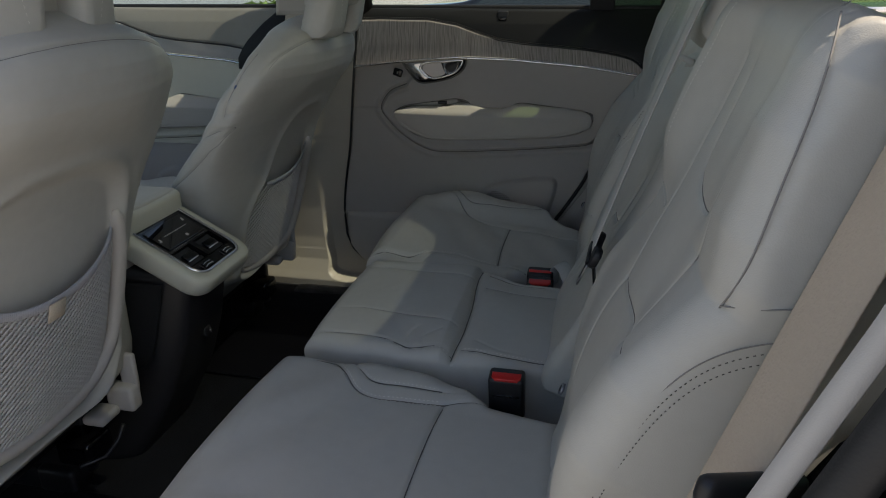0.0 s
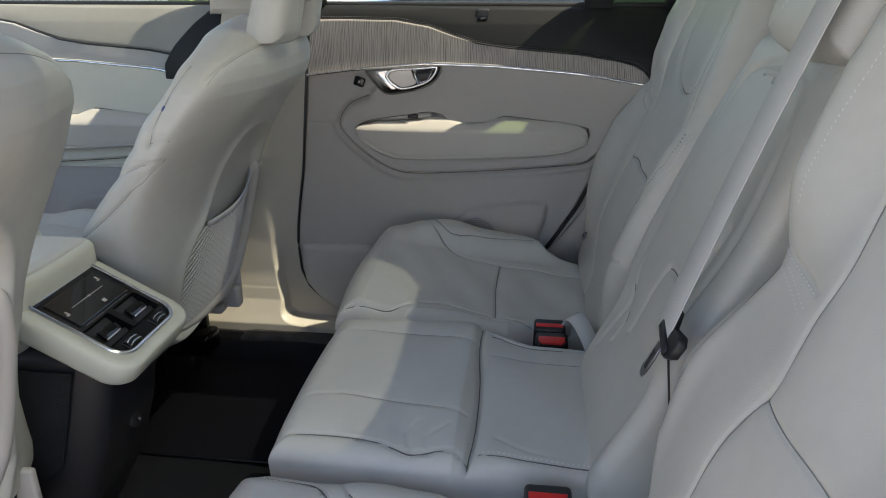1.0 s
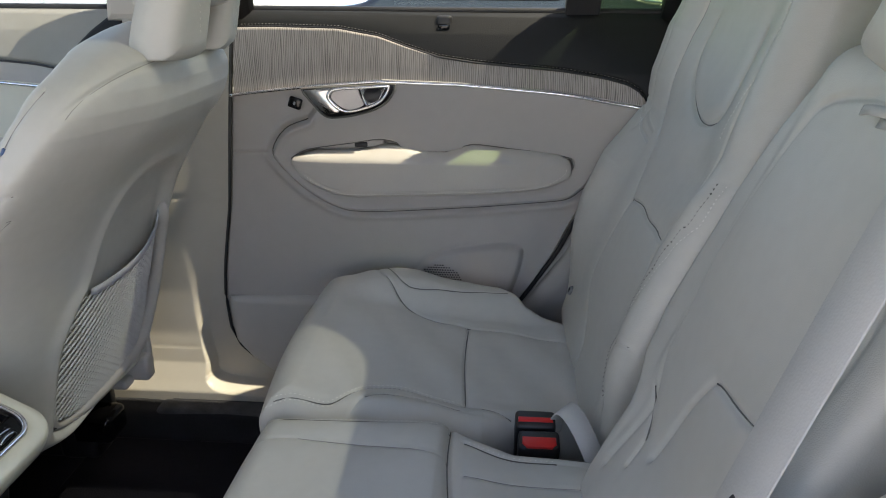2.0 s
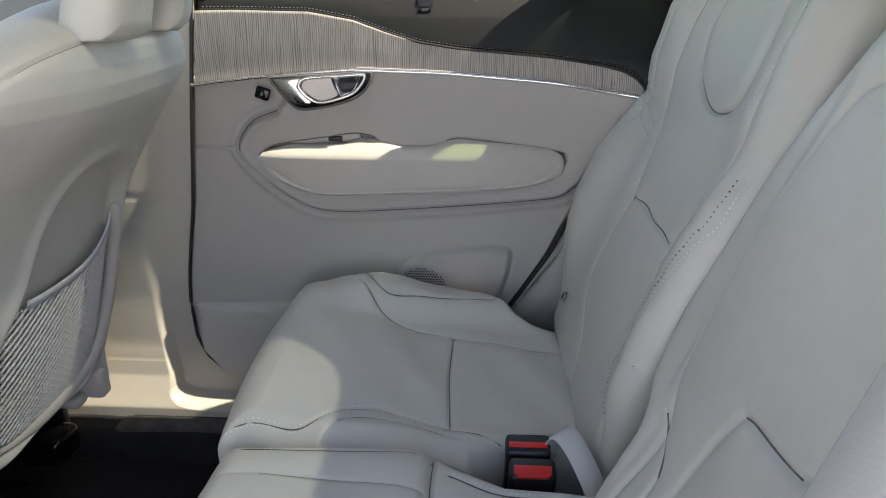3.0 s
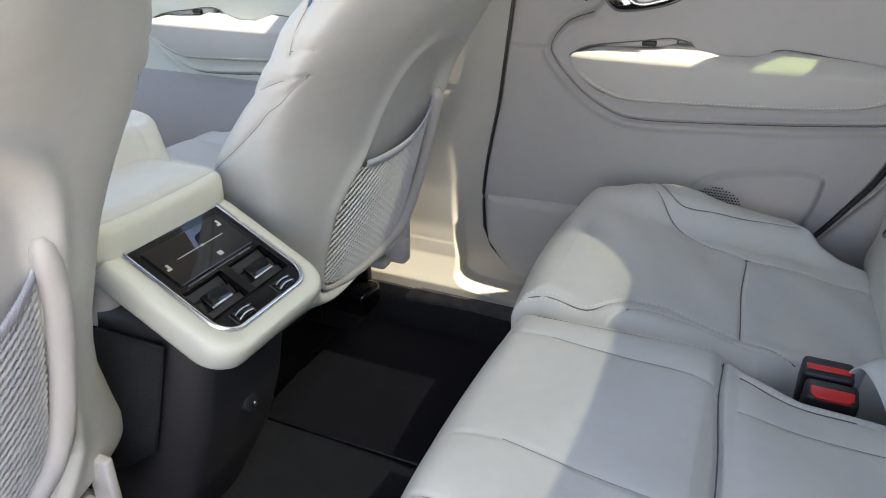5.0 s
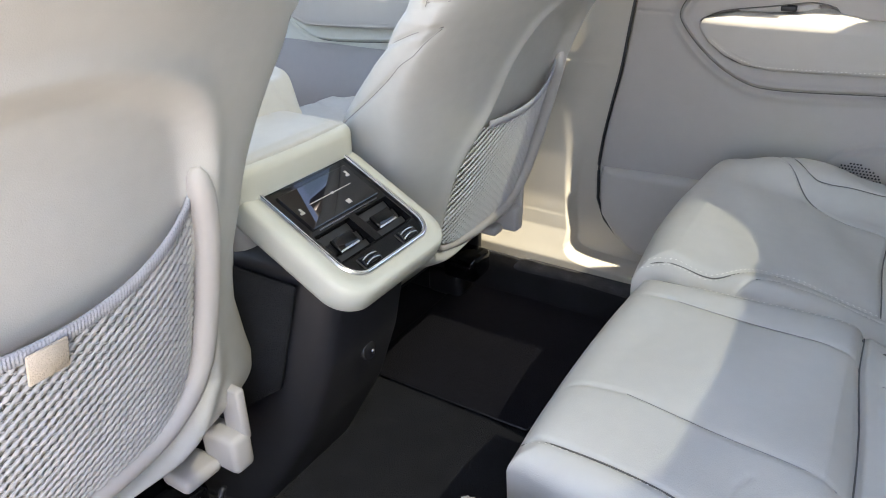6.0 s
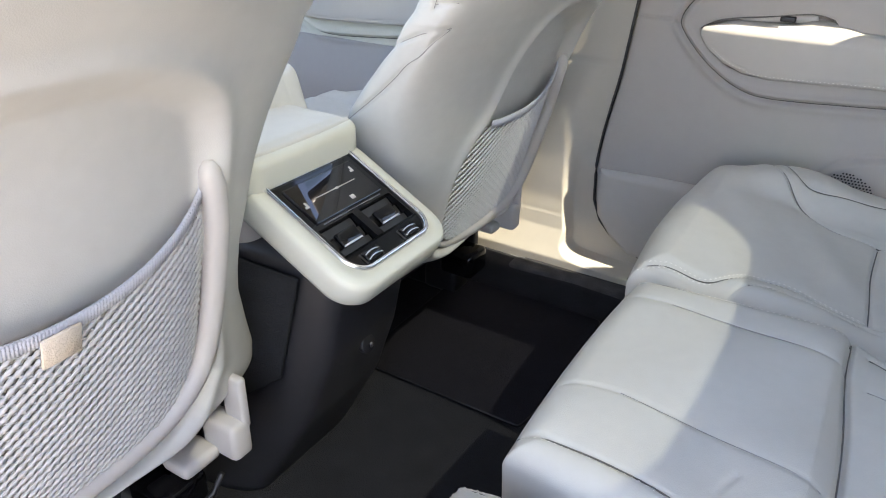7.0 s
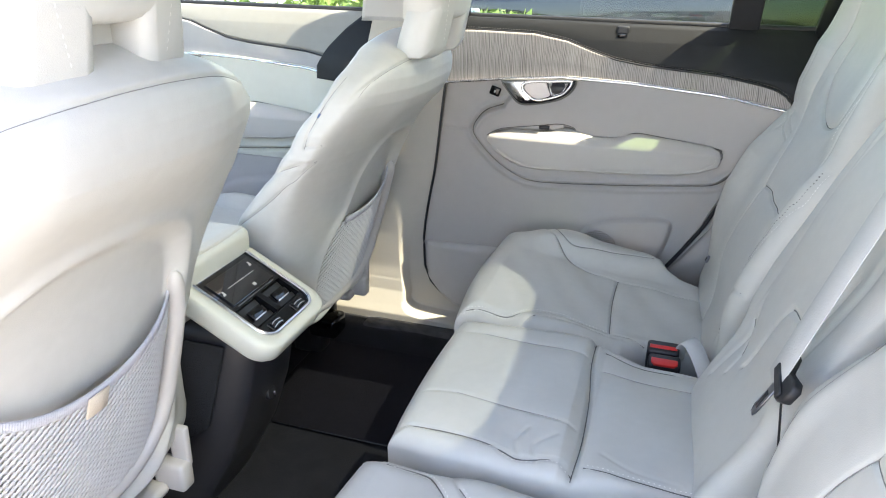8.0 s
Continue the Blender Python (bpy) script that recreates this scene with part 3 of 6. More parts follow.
def handle_parts(door, dx):
    """Inner door handle: cup, bright frame and lever, with the lock button before it."""
    y0 = 0.7285
    loop = spline([(-0.388, 0.680), (-0.341, 0.6845), (-0.283, 0.6885), (-0.222, 0.694), (-0.216, 0.688), (-0.219, 0.674), (-0.232, 0.652), (-0.257, 0.634), (-0.296, 0.621), (-0.334, 0.615), (-0.350, 0.622), (-0.366, 0.643), (-0.388, 0.676)], 0.006)[:-1]
    squeeze = lambda pts: np.array([(x, 0.692 - 0.80 * (0.692 - z)) for x, z in pts])
    loop = squeeze(loop)
    cup = part("door_handle", prism([(x + dx, y0 + 0.001, z) for x, z in loop], (0, 0.012, 0)), BLACK, door, "chrome door release in a dark cup")
    part("cup_rim", tube([(x + dx, y0 - 0.0005, z) for x, z in loop], 0.0022, 6, True, up=(0, 1, 0)), JOINT, cup, "dark cup edge")
    wing = spline([(-0.385, 0.678), (-0.345, 0.682), (-0.331, 0.681), (-0.340, 0.668), (-0.334, 0.650), (-0.318, 0.632), (-0.330, 0.625), (-0.348, 0.628), (-0.364, 0.645), (-0.385, 0.676)], 0.004)[:-1]
    wing = squeeze(wing)
    part("grip_plate", prism([(x + dx, y0 - 0.003 - 0.05 * (x + 0.36), z) for x, z in wing], (0, 0.005, 0), 0.0015), SMOKE, cup, "dark polished grip plate")
    rim = spline([(-0.338, 0.664), (-0.333, 0.676), (-0.318, 0.682), (-0.273, 0.686), (-0.230, 0.690), (-0.226, 0.685), (-0.231, 0.671), (-0.246, 0.652), (-0.275, 0.638), (-0.303, 0.631), (-0.322, 0.640), (-0.336, 0.658)], 0.004)
    rim = squeeze(rim)
    rad = np.interp(rim[:, 0], (-0.34, -0.31, -0.23), (0.0040, 0.0026, 0.0026))
    part("lever_rim", tube([(x + dx, y0 - 0.006, z) for x, z in rim], rad, 10, True, up=(0, 1, 0)), CHROME, cup, "bright chrome ring")
    lens = spline([(-0.334, 0.663), (-0.327, 0.677), (-0.300, 0.681), (-0.284, 0.681), (-0.278, 0.664), (-0.272, 0.648), (-0.285, 0.638), (-0.303, 0.634), (-0.320, 0.644), (-0.334, 0.661)], 0.004)[:-1]
    lens = squeeze(lens)
    part("lever", prism([(x + dx, y0 - 0.004 + 0.06 * (x + 0.30), z) for x, z in lens], (0, 0.004, 0), 0.001), LEVER, cup, "grey lens-shaped lever", smooth=False)
    bowl = squeeze([(-0.282, 0.683), (-0.231, 0.687), (-0.246, 0.655), (-0.268, 0.643)])
    T, A = np.meshgrid(np.linspace(0, 1, 14), np.linspace(0, 1, 14))
    bx = (bowl[0][0] * (1 - A) + bowl[1][0] * A) * (1 - T) + (bowl[3][0] * (1 - A) + bowl[2][0] * A) * T
    bz = (bowl[0][1] * (1 - A) + bowl[1][1] * A) * (1 - T) + (bowl[3][1] * (1 - A) + bowl[2][1] * A) * T
    part("finger_bowl", sheet(bx + dx, y0 - 0.004 + 0.016 * np.sin(np.pi * np.clip(A, 0, 1)) * np.sin(np.pi * T), bz, (0, 0.003, 0)), SMOKE, cup, "polished finger bowl")
    b = part("lock_button", moved(block((-0.0125, -0.003, -0.0105), (0.0125, 0.006, 0.0105), 0.0035, 3), Matrix.Translation((-0.404 + dx, 0.736, 0.655)) @ pose(0, 0, 0, 0, 18, 0)), PIANO, door, "gloss black lock button")
    part("lock_mark", moved(block((-0.002, -0.0045, -0.003), (0.002, -0.0032, 0.003), 0.0005, 1), Matrix.Translation((-0.404 + dx, 0.736, 0.655)) @ pose(0, 0, 0, 0, 18, 0)), ICON, b)


def door(dx, front=False):
    side = "front" if front else "rear"
    base = thing("car_door", "closed front car door, cream lining, satin grey inlay" if front else "closed rear car door, grey lining, oak inlay, chrome strip", "car door", (dx - 0.2, 0.78, 0.06), "far side doors")
    # lining with its moulded relief
    u, v = np.meshgrid(np.linspace(0, 1, 330), np.linspace(0, 1, 260))
    z0 = 0.06 + v * 0.62
    x_f = front_edge(z0) if not front else I(z0, (0.06, 0.7), (-0.80, -0.62))
    x_r = rear_edge(z0) if not front else I(z0, (0.06, 0.30, 0.7), (0.20, 0.26, 0.31))
    X = x_f + (x_r - x_f) * u
    Z = 0.06 + v * (chrome_z(X) + 0.004 - 0.06)
    Y = card_face(X, Z)
    if front:
        Y = card_face(np.minimum(X, 0.1), Z)
    part("lining", sheet(X + dx, Y, Z, (0, 0.05, 0)), CARD_FRONT if front else CARD_LOW, base, "vinyl door lining, lightened to cream for stronger light" if front else "grey vinyl door lining")
    # padded armrest in its hollow
    def arm_plan(a, b):
        x = -0.151 + 0.2635 * a
        lo = I(x, (-0.41, -0.395, -0.37, -0.335, -0.29, -0.1, 0.02, 0.07, 0.11), (0.536, 0.518, 0.500, 0.486, 0.4815, 0.4895, 0.498, 0.508, 0.527))
        hi = I(x, (-0.41, -0.36, -0.27, -0.245, -0.20, -0.17, -0.12, -0.08, 0.0, 0.09, 0.11), (0.556, 0.569, 0.571, 0.580, 0.579, 0.569, 0.569, 0.584, 0.579, 0.569, 0.558))
        return x, lo + (hi - lo) * (b + 1) / 2
    seam = [((-0.39, 0.528), (-0.36, 0.507), (-0.33, 0.4965), (-0.29, 0.491), (-0.1, 0.4995), (0.02, 0.508), (0.06, 0.515), (0.095, 0.535), (0.10, 0.55)), 0.0012, 0.0016]
    face = lambda x, z: (-0.704 if front else -0.713) + 0.004 * np.cos((x + 0.15) * 5) - 0.024 * ease(0.548, 0.585, z)
    pad = pillow(arm_plan, face, 0.045, 260, 110, 0.008, 0.036, 0.06, [seam])
    arm = part("armrest", (pad[0][:, [0, 2, 1]] * np.array((1, -1, 1)) + np.array((dx, 0, 0)), pad[1]), CARD, base, "padded armrest with stitched edge")
    st = stitches(seam[0], face, offset=-0.003)
    part("stitching", (st[0][:, [0, 2, 1]] * np.array((1, -1, 1)) + np.array((dx, -0.0004, 0)), st[1]), THREAD, arm, "pale thread")
    # dark tube paints the shade of the moulded crease
    crease = [tuple(q) for q in SWOOSH] + [(0.17, 0.552), (0.205, 0.612), (0.232, 0.658)]
    part("seam", tube([(x + dx, float(card_face(np.array([[x]]), np.array([[z]]))[0, 0]) - 0.0006, z) for x, z in crease], 0.0013, 6, up=(0, 1, 0)), JOINT, base, "dark line painting shade into the moulded crease")
    rim = POCKET[::2]
    part("seam", tube([(x + dx, float(card_face(np.array([[x]]), np.array([[z]]))[0, 0]) - 0.0004, z) for x, z in rim], 0.0011, 6, up=(0, 1, 0)), JOINT, base, "dark joint round the armrest")
    grip = part("pull_cup", moved(block((-0.062, -0.010, -0.008), (0.062, 0.02, 0.007), 0.005, 3), Matrix.Translation((-0.30 + dx, 0.7505, 0.578)) @ pose(0, 0, 0, 0, -4, 0)), SHELL, base, "moulded grey pull cup")
    part("switch", moved(block((-0.012, -0.012, -0.004), (0.012, 0.0, 0.005), 0.002), Matrix.Translation((-0.283 + dx, 0.7465, 0.578))), BLACK, grip, "black window switch")
    # oak inlay, bright strip, charcoal shoulder
    xs = np.linspace(-0.535, 0.231, 220) if not front else np.linspace(-0.60, 0.231, 220)
    T, XX = np.meshgrid(np.linspace(0, 1, 26), xs, indexing="ij")
    lo, hi = chrome_z(XX) + 0.002, wood_z(XX) + 0.002
    cut = front_edge(lo + (hi - lo) * T)
    XW = np.maximum(XX, cut + 0.004) if not front else XX
    bend = 0.055 * ease(0.06, 0.26, XW)
    part("wood_inlay", sheet(XW + dx, 0.738 - bend + 0.003 * np.clip(T - 0.42, 0, 1), lo + (hi - lo) * T, (0, 0.02, 0)), TRIM if front else WOOD, base, "satin grey inlay" if front else "grey washed oak inlay with upright grain")
    xc = np.linspace(-0.525 if not front else -0.60, 0.233, 120)
    part("chrome_strip", tube(np.column_stack([xc + dx, 0.7320 - 0.055 * ease(0.06, 0.26, xc), chrome_z(xc)]), 0.0042, 10, flat=0.8), CHROME, base, "polished chrome strip")
    xs = np.linspace(-0.51, 0.33, 240) if not front else np.linspace(-0.62, 0.33, 240)
    T, XX = np.meshgrid(np.linspace(0, 1, 44), xs, indexing="ij")
    lo = np.where(XX < 0.231, wood_z(XX), 0.666 + (XX - 0.231) * 1.55) + 0.002
    Zt = lo + (0.818 - lo) * T
    bend = 0.055 * ease(0.06, 0.26, XX)
    slope = I(Zt, (0.66, 0.72, 0.78, 0.81, 0.82), (0.738, 0.742, 0.762, 0.776, 0.782))
    Yt = slope - bend * ease(0.82, 0.68, Zt) - 0.006 * ease(0, 0.08, T) * ease(1.0, 0.9, T) - 0.003 * np.sin(T * np.pi)
    shoulder_mat = CHARCOAL if not front else DIM
    sh = part("shoulder", sheet(XX + dx, Yt, Zt, (0, 0.03, 0)), shoulder_mat, base, "charcoal leather window shoulder" if not front else "mid grey window shoulder")
    if front:
        xe = np.linspace(0.13, 0.33, 40)
        T, XX = np.meshgrid(np.linspace(0, 1, 20), xe, indexing="ij")
        lo = 0.66 + 0 * XX
        hi = I(XX, (0.12, 0.16, 0.20, 0.25, 0.42), (0.675, 0.735, 0.78, 0.822, 0.83))
        part("corner_trim", sheet(XX + dx, I(lo + (hi - lo) * T, (0.66, 0.72, 0.78, 0.81, 0.83), (0.738, 0.742, 0.762, 0.776, 0.782)) - 0.055 * ease(0.06, 0.26, XX) * ease(0.82, 0.68, lo + (hi - lo) * T) - 0.017, lo + (hi - lo) * T, (0, 0.03, 0)), CHARCOAL, base, "charcoal corner trim")
    xt = np.linspace(-0.505, 0.222, 90) if not front else np.linspace(-0.6, 0.20, 90)
    tz = np.array([(x, wood_z(x) + 0.0075) for x in xt])
    sf = lambda x, z: -(I(z, (0.66, 0.72, 0.78, 0.81), (0.738, 0.742, 0.762, 0.776)) - 0.055 * ease(0.06, 0.26, x) * ease(0.82, 0.68, z) - 0.0085)
    st = stitches(tz, sf)
    part("stitching", (st[0][:, [0, 2, 1]] * np.array((1, -1, 1)) + np.array((dx, 0, 0)), st[1]), GREY_THREAD, sh, "grey thread")
    part("piping", tube(np.column_stack([xt + dx, sf(xt, wood_z(xt) + 0.004) * -1 - 0.001, wood_z(xt) + 0.003]), 0.0022, 6), BLACK, sh)
    x0, x1 = (-0.51, 0.33) if not front else (-0.62, 0.36)
    part("belt_seal", tube([(x + dx, 0.785, 0.818) for x in np.linspace(x0, x1, 30)], 0.007, 8), RUBBER, base, "black rubber waist seal")
    # glass and frame, leaning inwards
    def pane(name, a, b, mat, label=""):
        loop = [(a[0] + dx, 0.790, 0.81), (b[0] + dx, 0.790, 0.81), (b[1] + dx, 0.655, 1.21), (a[1] + dx, 0.655, 1.21)]
        part(name, prism(loop, (0, 0.004, 0)), mat, base, label, smooth=False)
    def rail(name, a, b, r=0.02):
        part(name, tube([(a[0] + dx, a[1], a[2]), (b[0] + dx, b[1], b[2])], r, 10), BLACK, base)
    if not front:
        pane("window_pane", (-0.50, -0.50), (0.115, 0.115), CLEAR, "clear side glass")
        pane("window_pane", (0.125, 0.125), (0.27, 0.30), PRIVACY, "tinted quarter glass")
        part("window_bar", prism([(0.088 + dx, 0.776, 0.81), (0.150 + dx, 0.776, 0.81), (0.150 + dx, 0.640, 1.16), (0.088 + dx, 0.640, 1.16)], (0, 0.02, 0), 0.004), BLACK, base, "black window divider", smooth=False)
        rail("window_frame", (-0.505, 0.785, 0.81), (-0.505, 0.655, 1.16), 0.024)
        rail("window_frame", (0.30, 0.785, 0.81), (0.34, 0.655, 1.16), 0.045)
        hook = part("blind_hook", moved(block((-0.014, -0.008, -0.024), (0.014, 0.004, 0.008), 0.005, 3), Matrix.Translation((-0.128 + dx, 0.768, 0.803))), BLACK, base, "black sun blind hook")
        part("hook_lip", moved(block((-0.010, -0.013, -0.016), (0.010, -0.007, -0.006), 0.002), Matrix.Translation((-0.128 + dx, 0.768, 0.803))), PIANO, hook)
        # lower stowage bin and speaker grille
        def bin_plan(a, b):
            x = -0.45 + 0.112 * a
            lo = I(x, (-0.565, -0.55, -0.52, -0.48, -0.34), (0.22, 0.165, 0.125, 0.095, 0.075))
            return x, lo + (0.272 + 0.004 * a - lo) * (b + 1) / 2
        bn = pillow(bin_plan, lambda x, z: -0.703 + 0 * x, 0.04, 70, 60, 0.016, 0.09, 0.10)
        part("door_bin", (bn[0][:, [0, 2, 1]] * np.array((1, -1, 1)) + np.array((dx, 0, 0)), bn[1]), CARD, base, "rounded grey door bin")
        cells = []
        for i in range(34):
            for j in range(9):
                x, z = -0.19 + 0.005 * (i + 0.5 * (j % 2)), 0.315 + 0.0045 * j
                if math.hypot((x + 0.132) / 0.052, (z - 0.300) / 0.052) < 1:
                    y = float(card_face(np.array([[x]]), np.array([[z]]))[0, 0]) - 0.0008
                    cells.append(([(x + dx + 0.0017 * math.cos(a), y, z + 0.0016 * math.sin(a)) for a in np.linspace(0, 6.28, 7)[:-1]] + [(x + dx, y - 0.0004, z)], [(k, (k + 1) % 6, 6) for k in range(6)]))
        part("speaker_grille", joined(*cells), BLACK, base, "black perforated speaker grille")["kind"] = "stuff"
    else:
        # darker sheet laid over the lower part of the lining
        LX, LZ = np.meshgrid(np.linspace(-0.60, 0.27, 120), np.linspace(0.08, 0.438, 80))
        part("lower_panel", sheet(LX + dx, card_face(np.minimum(LX, 0.1), LZ) - 0.004, LZ, (0, 0.003, 0)), CARD_LOW, base, "darker grey sheet over the lower door lining")
        pane("window_pane", (-0.62, -0.45), (0.22, 0.30), CLEAR, "clear side glass")
        rail("window_frame", (0.25, 0.785, 0.81), (0.325, 0.660, 1.21), 0.02)
        bn = pillow(lambda a, b: (-0.68 + 0.13 * a, 0.21 + 0.09 * b), lambda x, z: -0.685 + 0 * x, 0.06, 50, 40, 0.02, 0.09, 0.5)
        part("door_bin", (bn[0][:, [0, 2, 1]] * np.array((1, -1, 1)) + np.array((dx, 0, 0)), bn[1]), CARD, base, "rounded grey door bin")
    part("outer_skin", block((x0 + dx - 0.05, 0.83, 0.02), (x1 + dx, 0.90, 0.805), 0.03, 3), PAINT, base, "white painted outer skin")
    part("waist_moulding", block((x0 + dx - 0.05, 0.79, 0.795), (x1 + dx, 0.845, 0.815), 0.004), BLACK, base, "black outer waist moulding")
    handle_parts(base, dx)
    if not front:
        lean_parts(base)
    return base


door(0.0)
door(-0.975, True)


def gap_trim():
    """Black seal and dark wheel arch trim between the door and the outer seat."""
    zz = np.linspace(0.10, 0.80, 40)
    for r, off, y, mat, name, lab in ((0.0045, 0.005, 0.722, RUBBER, "door_seal_rear", "black rubber seal behind the rear door"), (0.012, 0.022, 0.735, CARD_LOW, "arch_trim", "grey wheel arch edge trim")):
        line = [(rear_edge(z) + off, y - 0.055 * ease(0.06, 0.26, rear_edge(z)) - 0.02 * ease(0.45, 0.3, z), z) for z in zz]
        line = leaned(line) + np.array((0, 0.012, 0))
        tagged(part(name, tube(line, r), mat), lab, "door seal", kind="structure")
    T, Z = np.meshgrid(np.linspace(0, 1, 10), np.linspace(0.0, 0.82, 50))
    X = rear_edge(Z) + 0.016 + T * 0.35
    tagged(part("arch_panel", sheet(X, 0.735 - 0.05 * ease(0.1, 0.35, Z) - 0.02 * T, Z, (0, 0.04, 0)), CARD_LOW), "grey lining of the wheel arch", "side lining", kind="structure")


gap_trim()


# ---- second row ----
LEAN_UP, LEAN_OUT = Vector((0.358, 0, 0.934)), Vector((-0.934, 0, 0.358))
BACK = Matrix(((0, LEAN_UP.x, LEAN_OUT.x, 0.082), (1, 0, 0, 0), (0, LEAN_UP.z, LEAN_OUT.z, 0.33), (0, 0, 0, 1)))


def mirrored(shape, s):
    v, f = shape
    if s < 0:
        v = np.array(v) * np.array((1, -1, 1))
        f = [list(g)[::-1] for g in f]
    return v, f


def isofix(parent, s, y, up):
    c = BACK @ Vector((y, up, 0.0))
    bm = bmesh.new()
    bmesh.ops.create_cone(bm, cap_ends=True, segments=20, radius1=0.0085, radius2=0.0075, depth=0.004)
    m = Matrix.Translation((c.x, s * c.y, c.z)) @ Vector((-0.934, 0, 0.358)).to_track_quat("Z", "Y").to_matrix().to_4x4()
    disc = part("anchor_button", moved(bm, m), STEEL, parent, "small round anchor button")
    part("anchor_mark", moved(block((-0.003, -0.004, 0.002), (0.003, 0.004, 0.0028), 0), m), BLACK, disc)


def outer_seat(s):
    far = s > 0
    seat = thing("rear_seat", "pale grey leather rear seat beside the %s door" % ("closed" if far else "open"), "car seat", (-0.1, s * 0.44, 0.0), "second row seats")
    y_in = lambda x: I(x, (-0.34, -0.25, -0.16, -0.10, -0.04, 0.0, 0.05, 0.13), (0.205, 0.197, 0.192, 0.194, 0.205, 0.235, 0.245, 0.245))
    y_out = lambda x: I(x, (-0.34, -0.30, -0.2, -0.1, -0.02, 0.01, 0.03, 0.06, 0.13), (0.640, 0.658, 0.670, 0.672, 0.652, 0.625, 0.595, 0.580, 0.57))

    def plan(a, b):
        x = -0.110 + 0.236 * a
        lo, hi = y_in(x), y_out(x)
        y = lo + (hi - lo) * (b + 1) / 2
        return x - 0.010 * np.cos((y - 0.44) * 6) * np.clip(-a, 0, 1), y

    def flat(x, y):
        z = I(x, (-0.36, -0.30, -0.22, -0.12, -0.06, 0.0, 0.13), (0.352, 0.356, 0.345, 0.328, 0.320, 0.316, 0.312))
        z = z + 0.030 * ease(0.53, 0.60, y) * ease(0.11, 0.0, x) * ease(-0.34, -0.2, x) - 0.016 * ease(0.62, 0.68, y) * ease(-0.2, -0.05, x)
        z = z + 0.012 * ease(0.29, 0.23, y) * ease(-0.28, -0.15, x) * ease(0.08, -0.02, x)
        return z + 0.0025 * np.sin(x * 31 + y * 11) * np.sin(y * 23) + 0.0012 * np.sin(x * 70 + y * 40)

    inner = ((-0.34, 0.222), (-0.29, 0.228), (-0.245, 0.226), (-0.22, 0.248), (-0.193, 0.278), (-0.160, 0.288), (-0.12, 0.280), (-0.066, 0.268), (0.0, 0.250), (0.05, 0.25))
    inner2 = ((-0.215, 0.212), (-0.198, 0.240), (-0.172, 0.258), (-0.13, 0.256), (-0.07, 0.246), (-0.01, 0.236))
    outer = ((-0.262, 0.67), (-0.243, 0.64), (-0.22, 0.600), (-0.18, 0.545), (-0.125, 0.517), (-0.067, 0.508), (0.02, 0.497), (0.12, 0.484))
    outer2 = ((-0.235, 0.67), (-0.222, 0.64), (-0.205, 0.612), (-0.188, 0.588), (-0.16, 0.578), (-0.08, 0.592), (0.0, 0.60))
    cross = ((-0.067, 0.508), (-0.069, 0.40), (-0.063, 0.268))
    seams = [(inner, 0.004, 0.0028), (inner2, 0.003, 0.0025), (outer, 0.004, 0.0028), (outer2, 0.003, 0.0025), (cross, 0.0045, 0.003), (((-0.345, 0.22), (-0.345, 0.66)), 0.001, 0.003)]
    squab = pillow(plan, flat, 0.19, 250, 250, 0.042, 0.235, 0.16, seams, tuck=0.03)
    top = surface(squab, 250, 250, Matrix())
    cushion = part("cushion", mirrored(squab, s), LEATHER, seat, "smooth leather seat cushion with sewn panels")
    rows = [stitches(inner[:8], top, offset=0.004, up=0.0005), stitches(inner[:8], top, offset=-0.004, up=0.0005), stitches(outer[1:], top, offset=-0.004), stitches(inner2[1:5], top, offset=-0.0035)]
    part("stitching", mirrored(joined(*rows), s), THREAD, cushion, "pale thread")
    part("seam", mirrored(seam_lines((inner[:9], inner2[1:5], outer[2:], outer2[1:], cross), top), s), JOINT, cushion, "dark sewn joint")
    part("seat_base", mirrored(sheet_box((-0.30, 0.22, 0.0), (0.16, 0.66, 0.20)), s), BLACK, seat, "black carpeted seat base")

    # leaning back with a broad wing on its outer side
    shift = -0.055 if far else 0.0
    if not far:
        b_in = lambda u: I(u, (-0.06, 0.02, 0.09, 0.145, 0.222, 0.294, 0.345, 0.375, 0.42, 0.52, 0.60), (0.28, 0.275, 0.258, 0.234, 0.222, 0.231, 0.243, 0.238, 0.222, 0.200, 0.22))
    b_out = lambda u: I(u, (-0.06, 0.0, 0.08, 0.2, 0.32, 0.40, 0.55, 0.66, 0.72), (0.54, 0.575, 0.605, 0.64, 0.650, 0.665, 0.660, 0.62, 0.58))

    if far:
        b_in = lambda u: I(u, (-0.06, 0.02, 0.08, 0.15, 0.3, 0.36, 0.42, 0.6, 0.72), (0.20, 0.182, 0.166, 0.150, 0.146, 0.143, 0.142, 0.16, 0.20))
        b_out = lambda u: I(u, (-0.06, 0.0, 0.08, 0.2, 0.32, 0.40, 0.55, 0.66, 0.72), (0.630, 0.655, 0.666, 0.662, 0.657, 0.665, 0.660, 0.64, 0.60))

    def back_plan(a, b):
        u = 0.315 + 0.375 * b if far else 0.268 + 0.330 * b
        lo, hi = b_in(u), b_out(u)
        return lo + (hi - lo) * (a + 1) / 2, u

    def back_flat(y, u):
        wing = ease(0.49, 0.60, y) * I(u, (-0.05, 0.0, 0.1, 0.2, 0.28, 0.34, 0.38, 0.43, 0.5, 0.6, 0.7), (0, 0.0, 0.008, 0.022, 0.022, 0.008, 0.0, 0.018, 0.026, 0.015, 0.0))
        v = y - shift
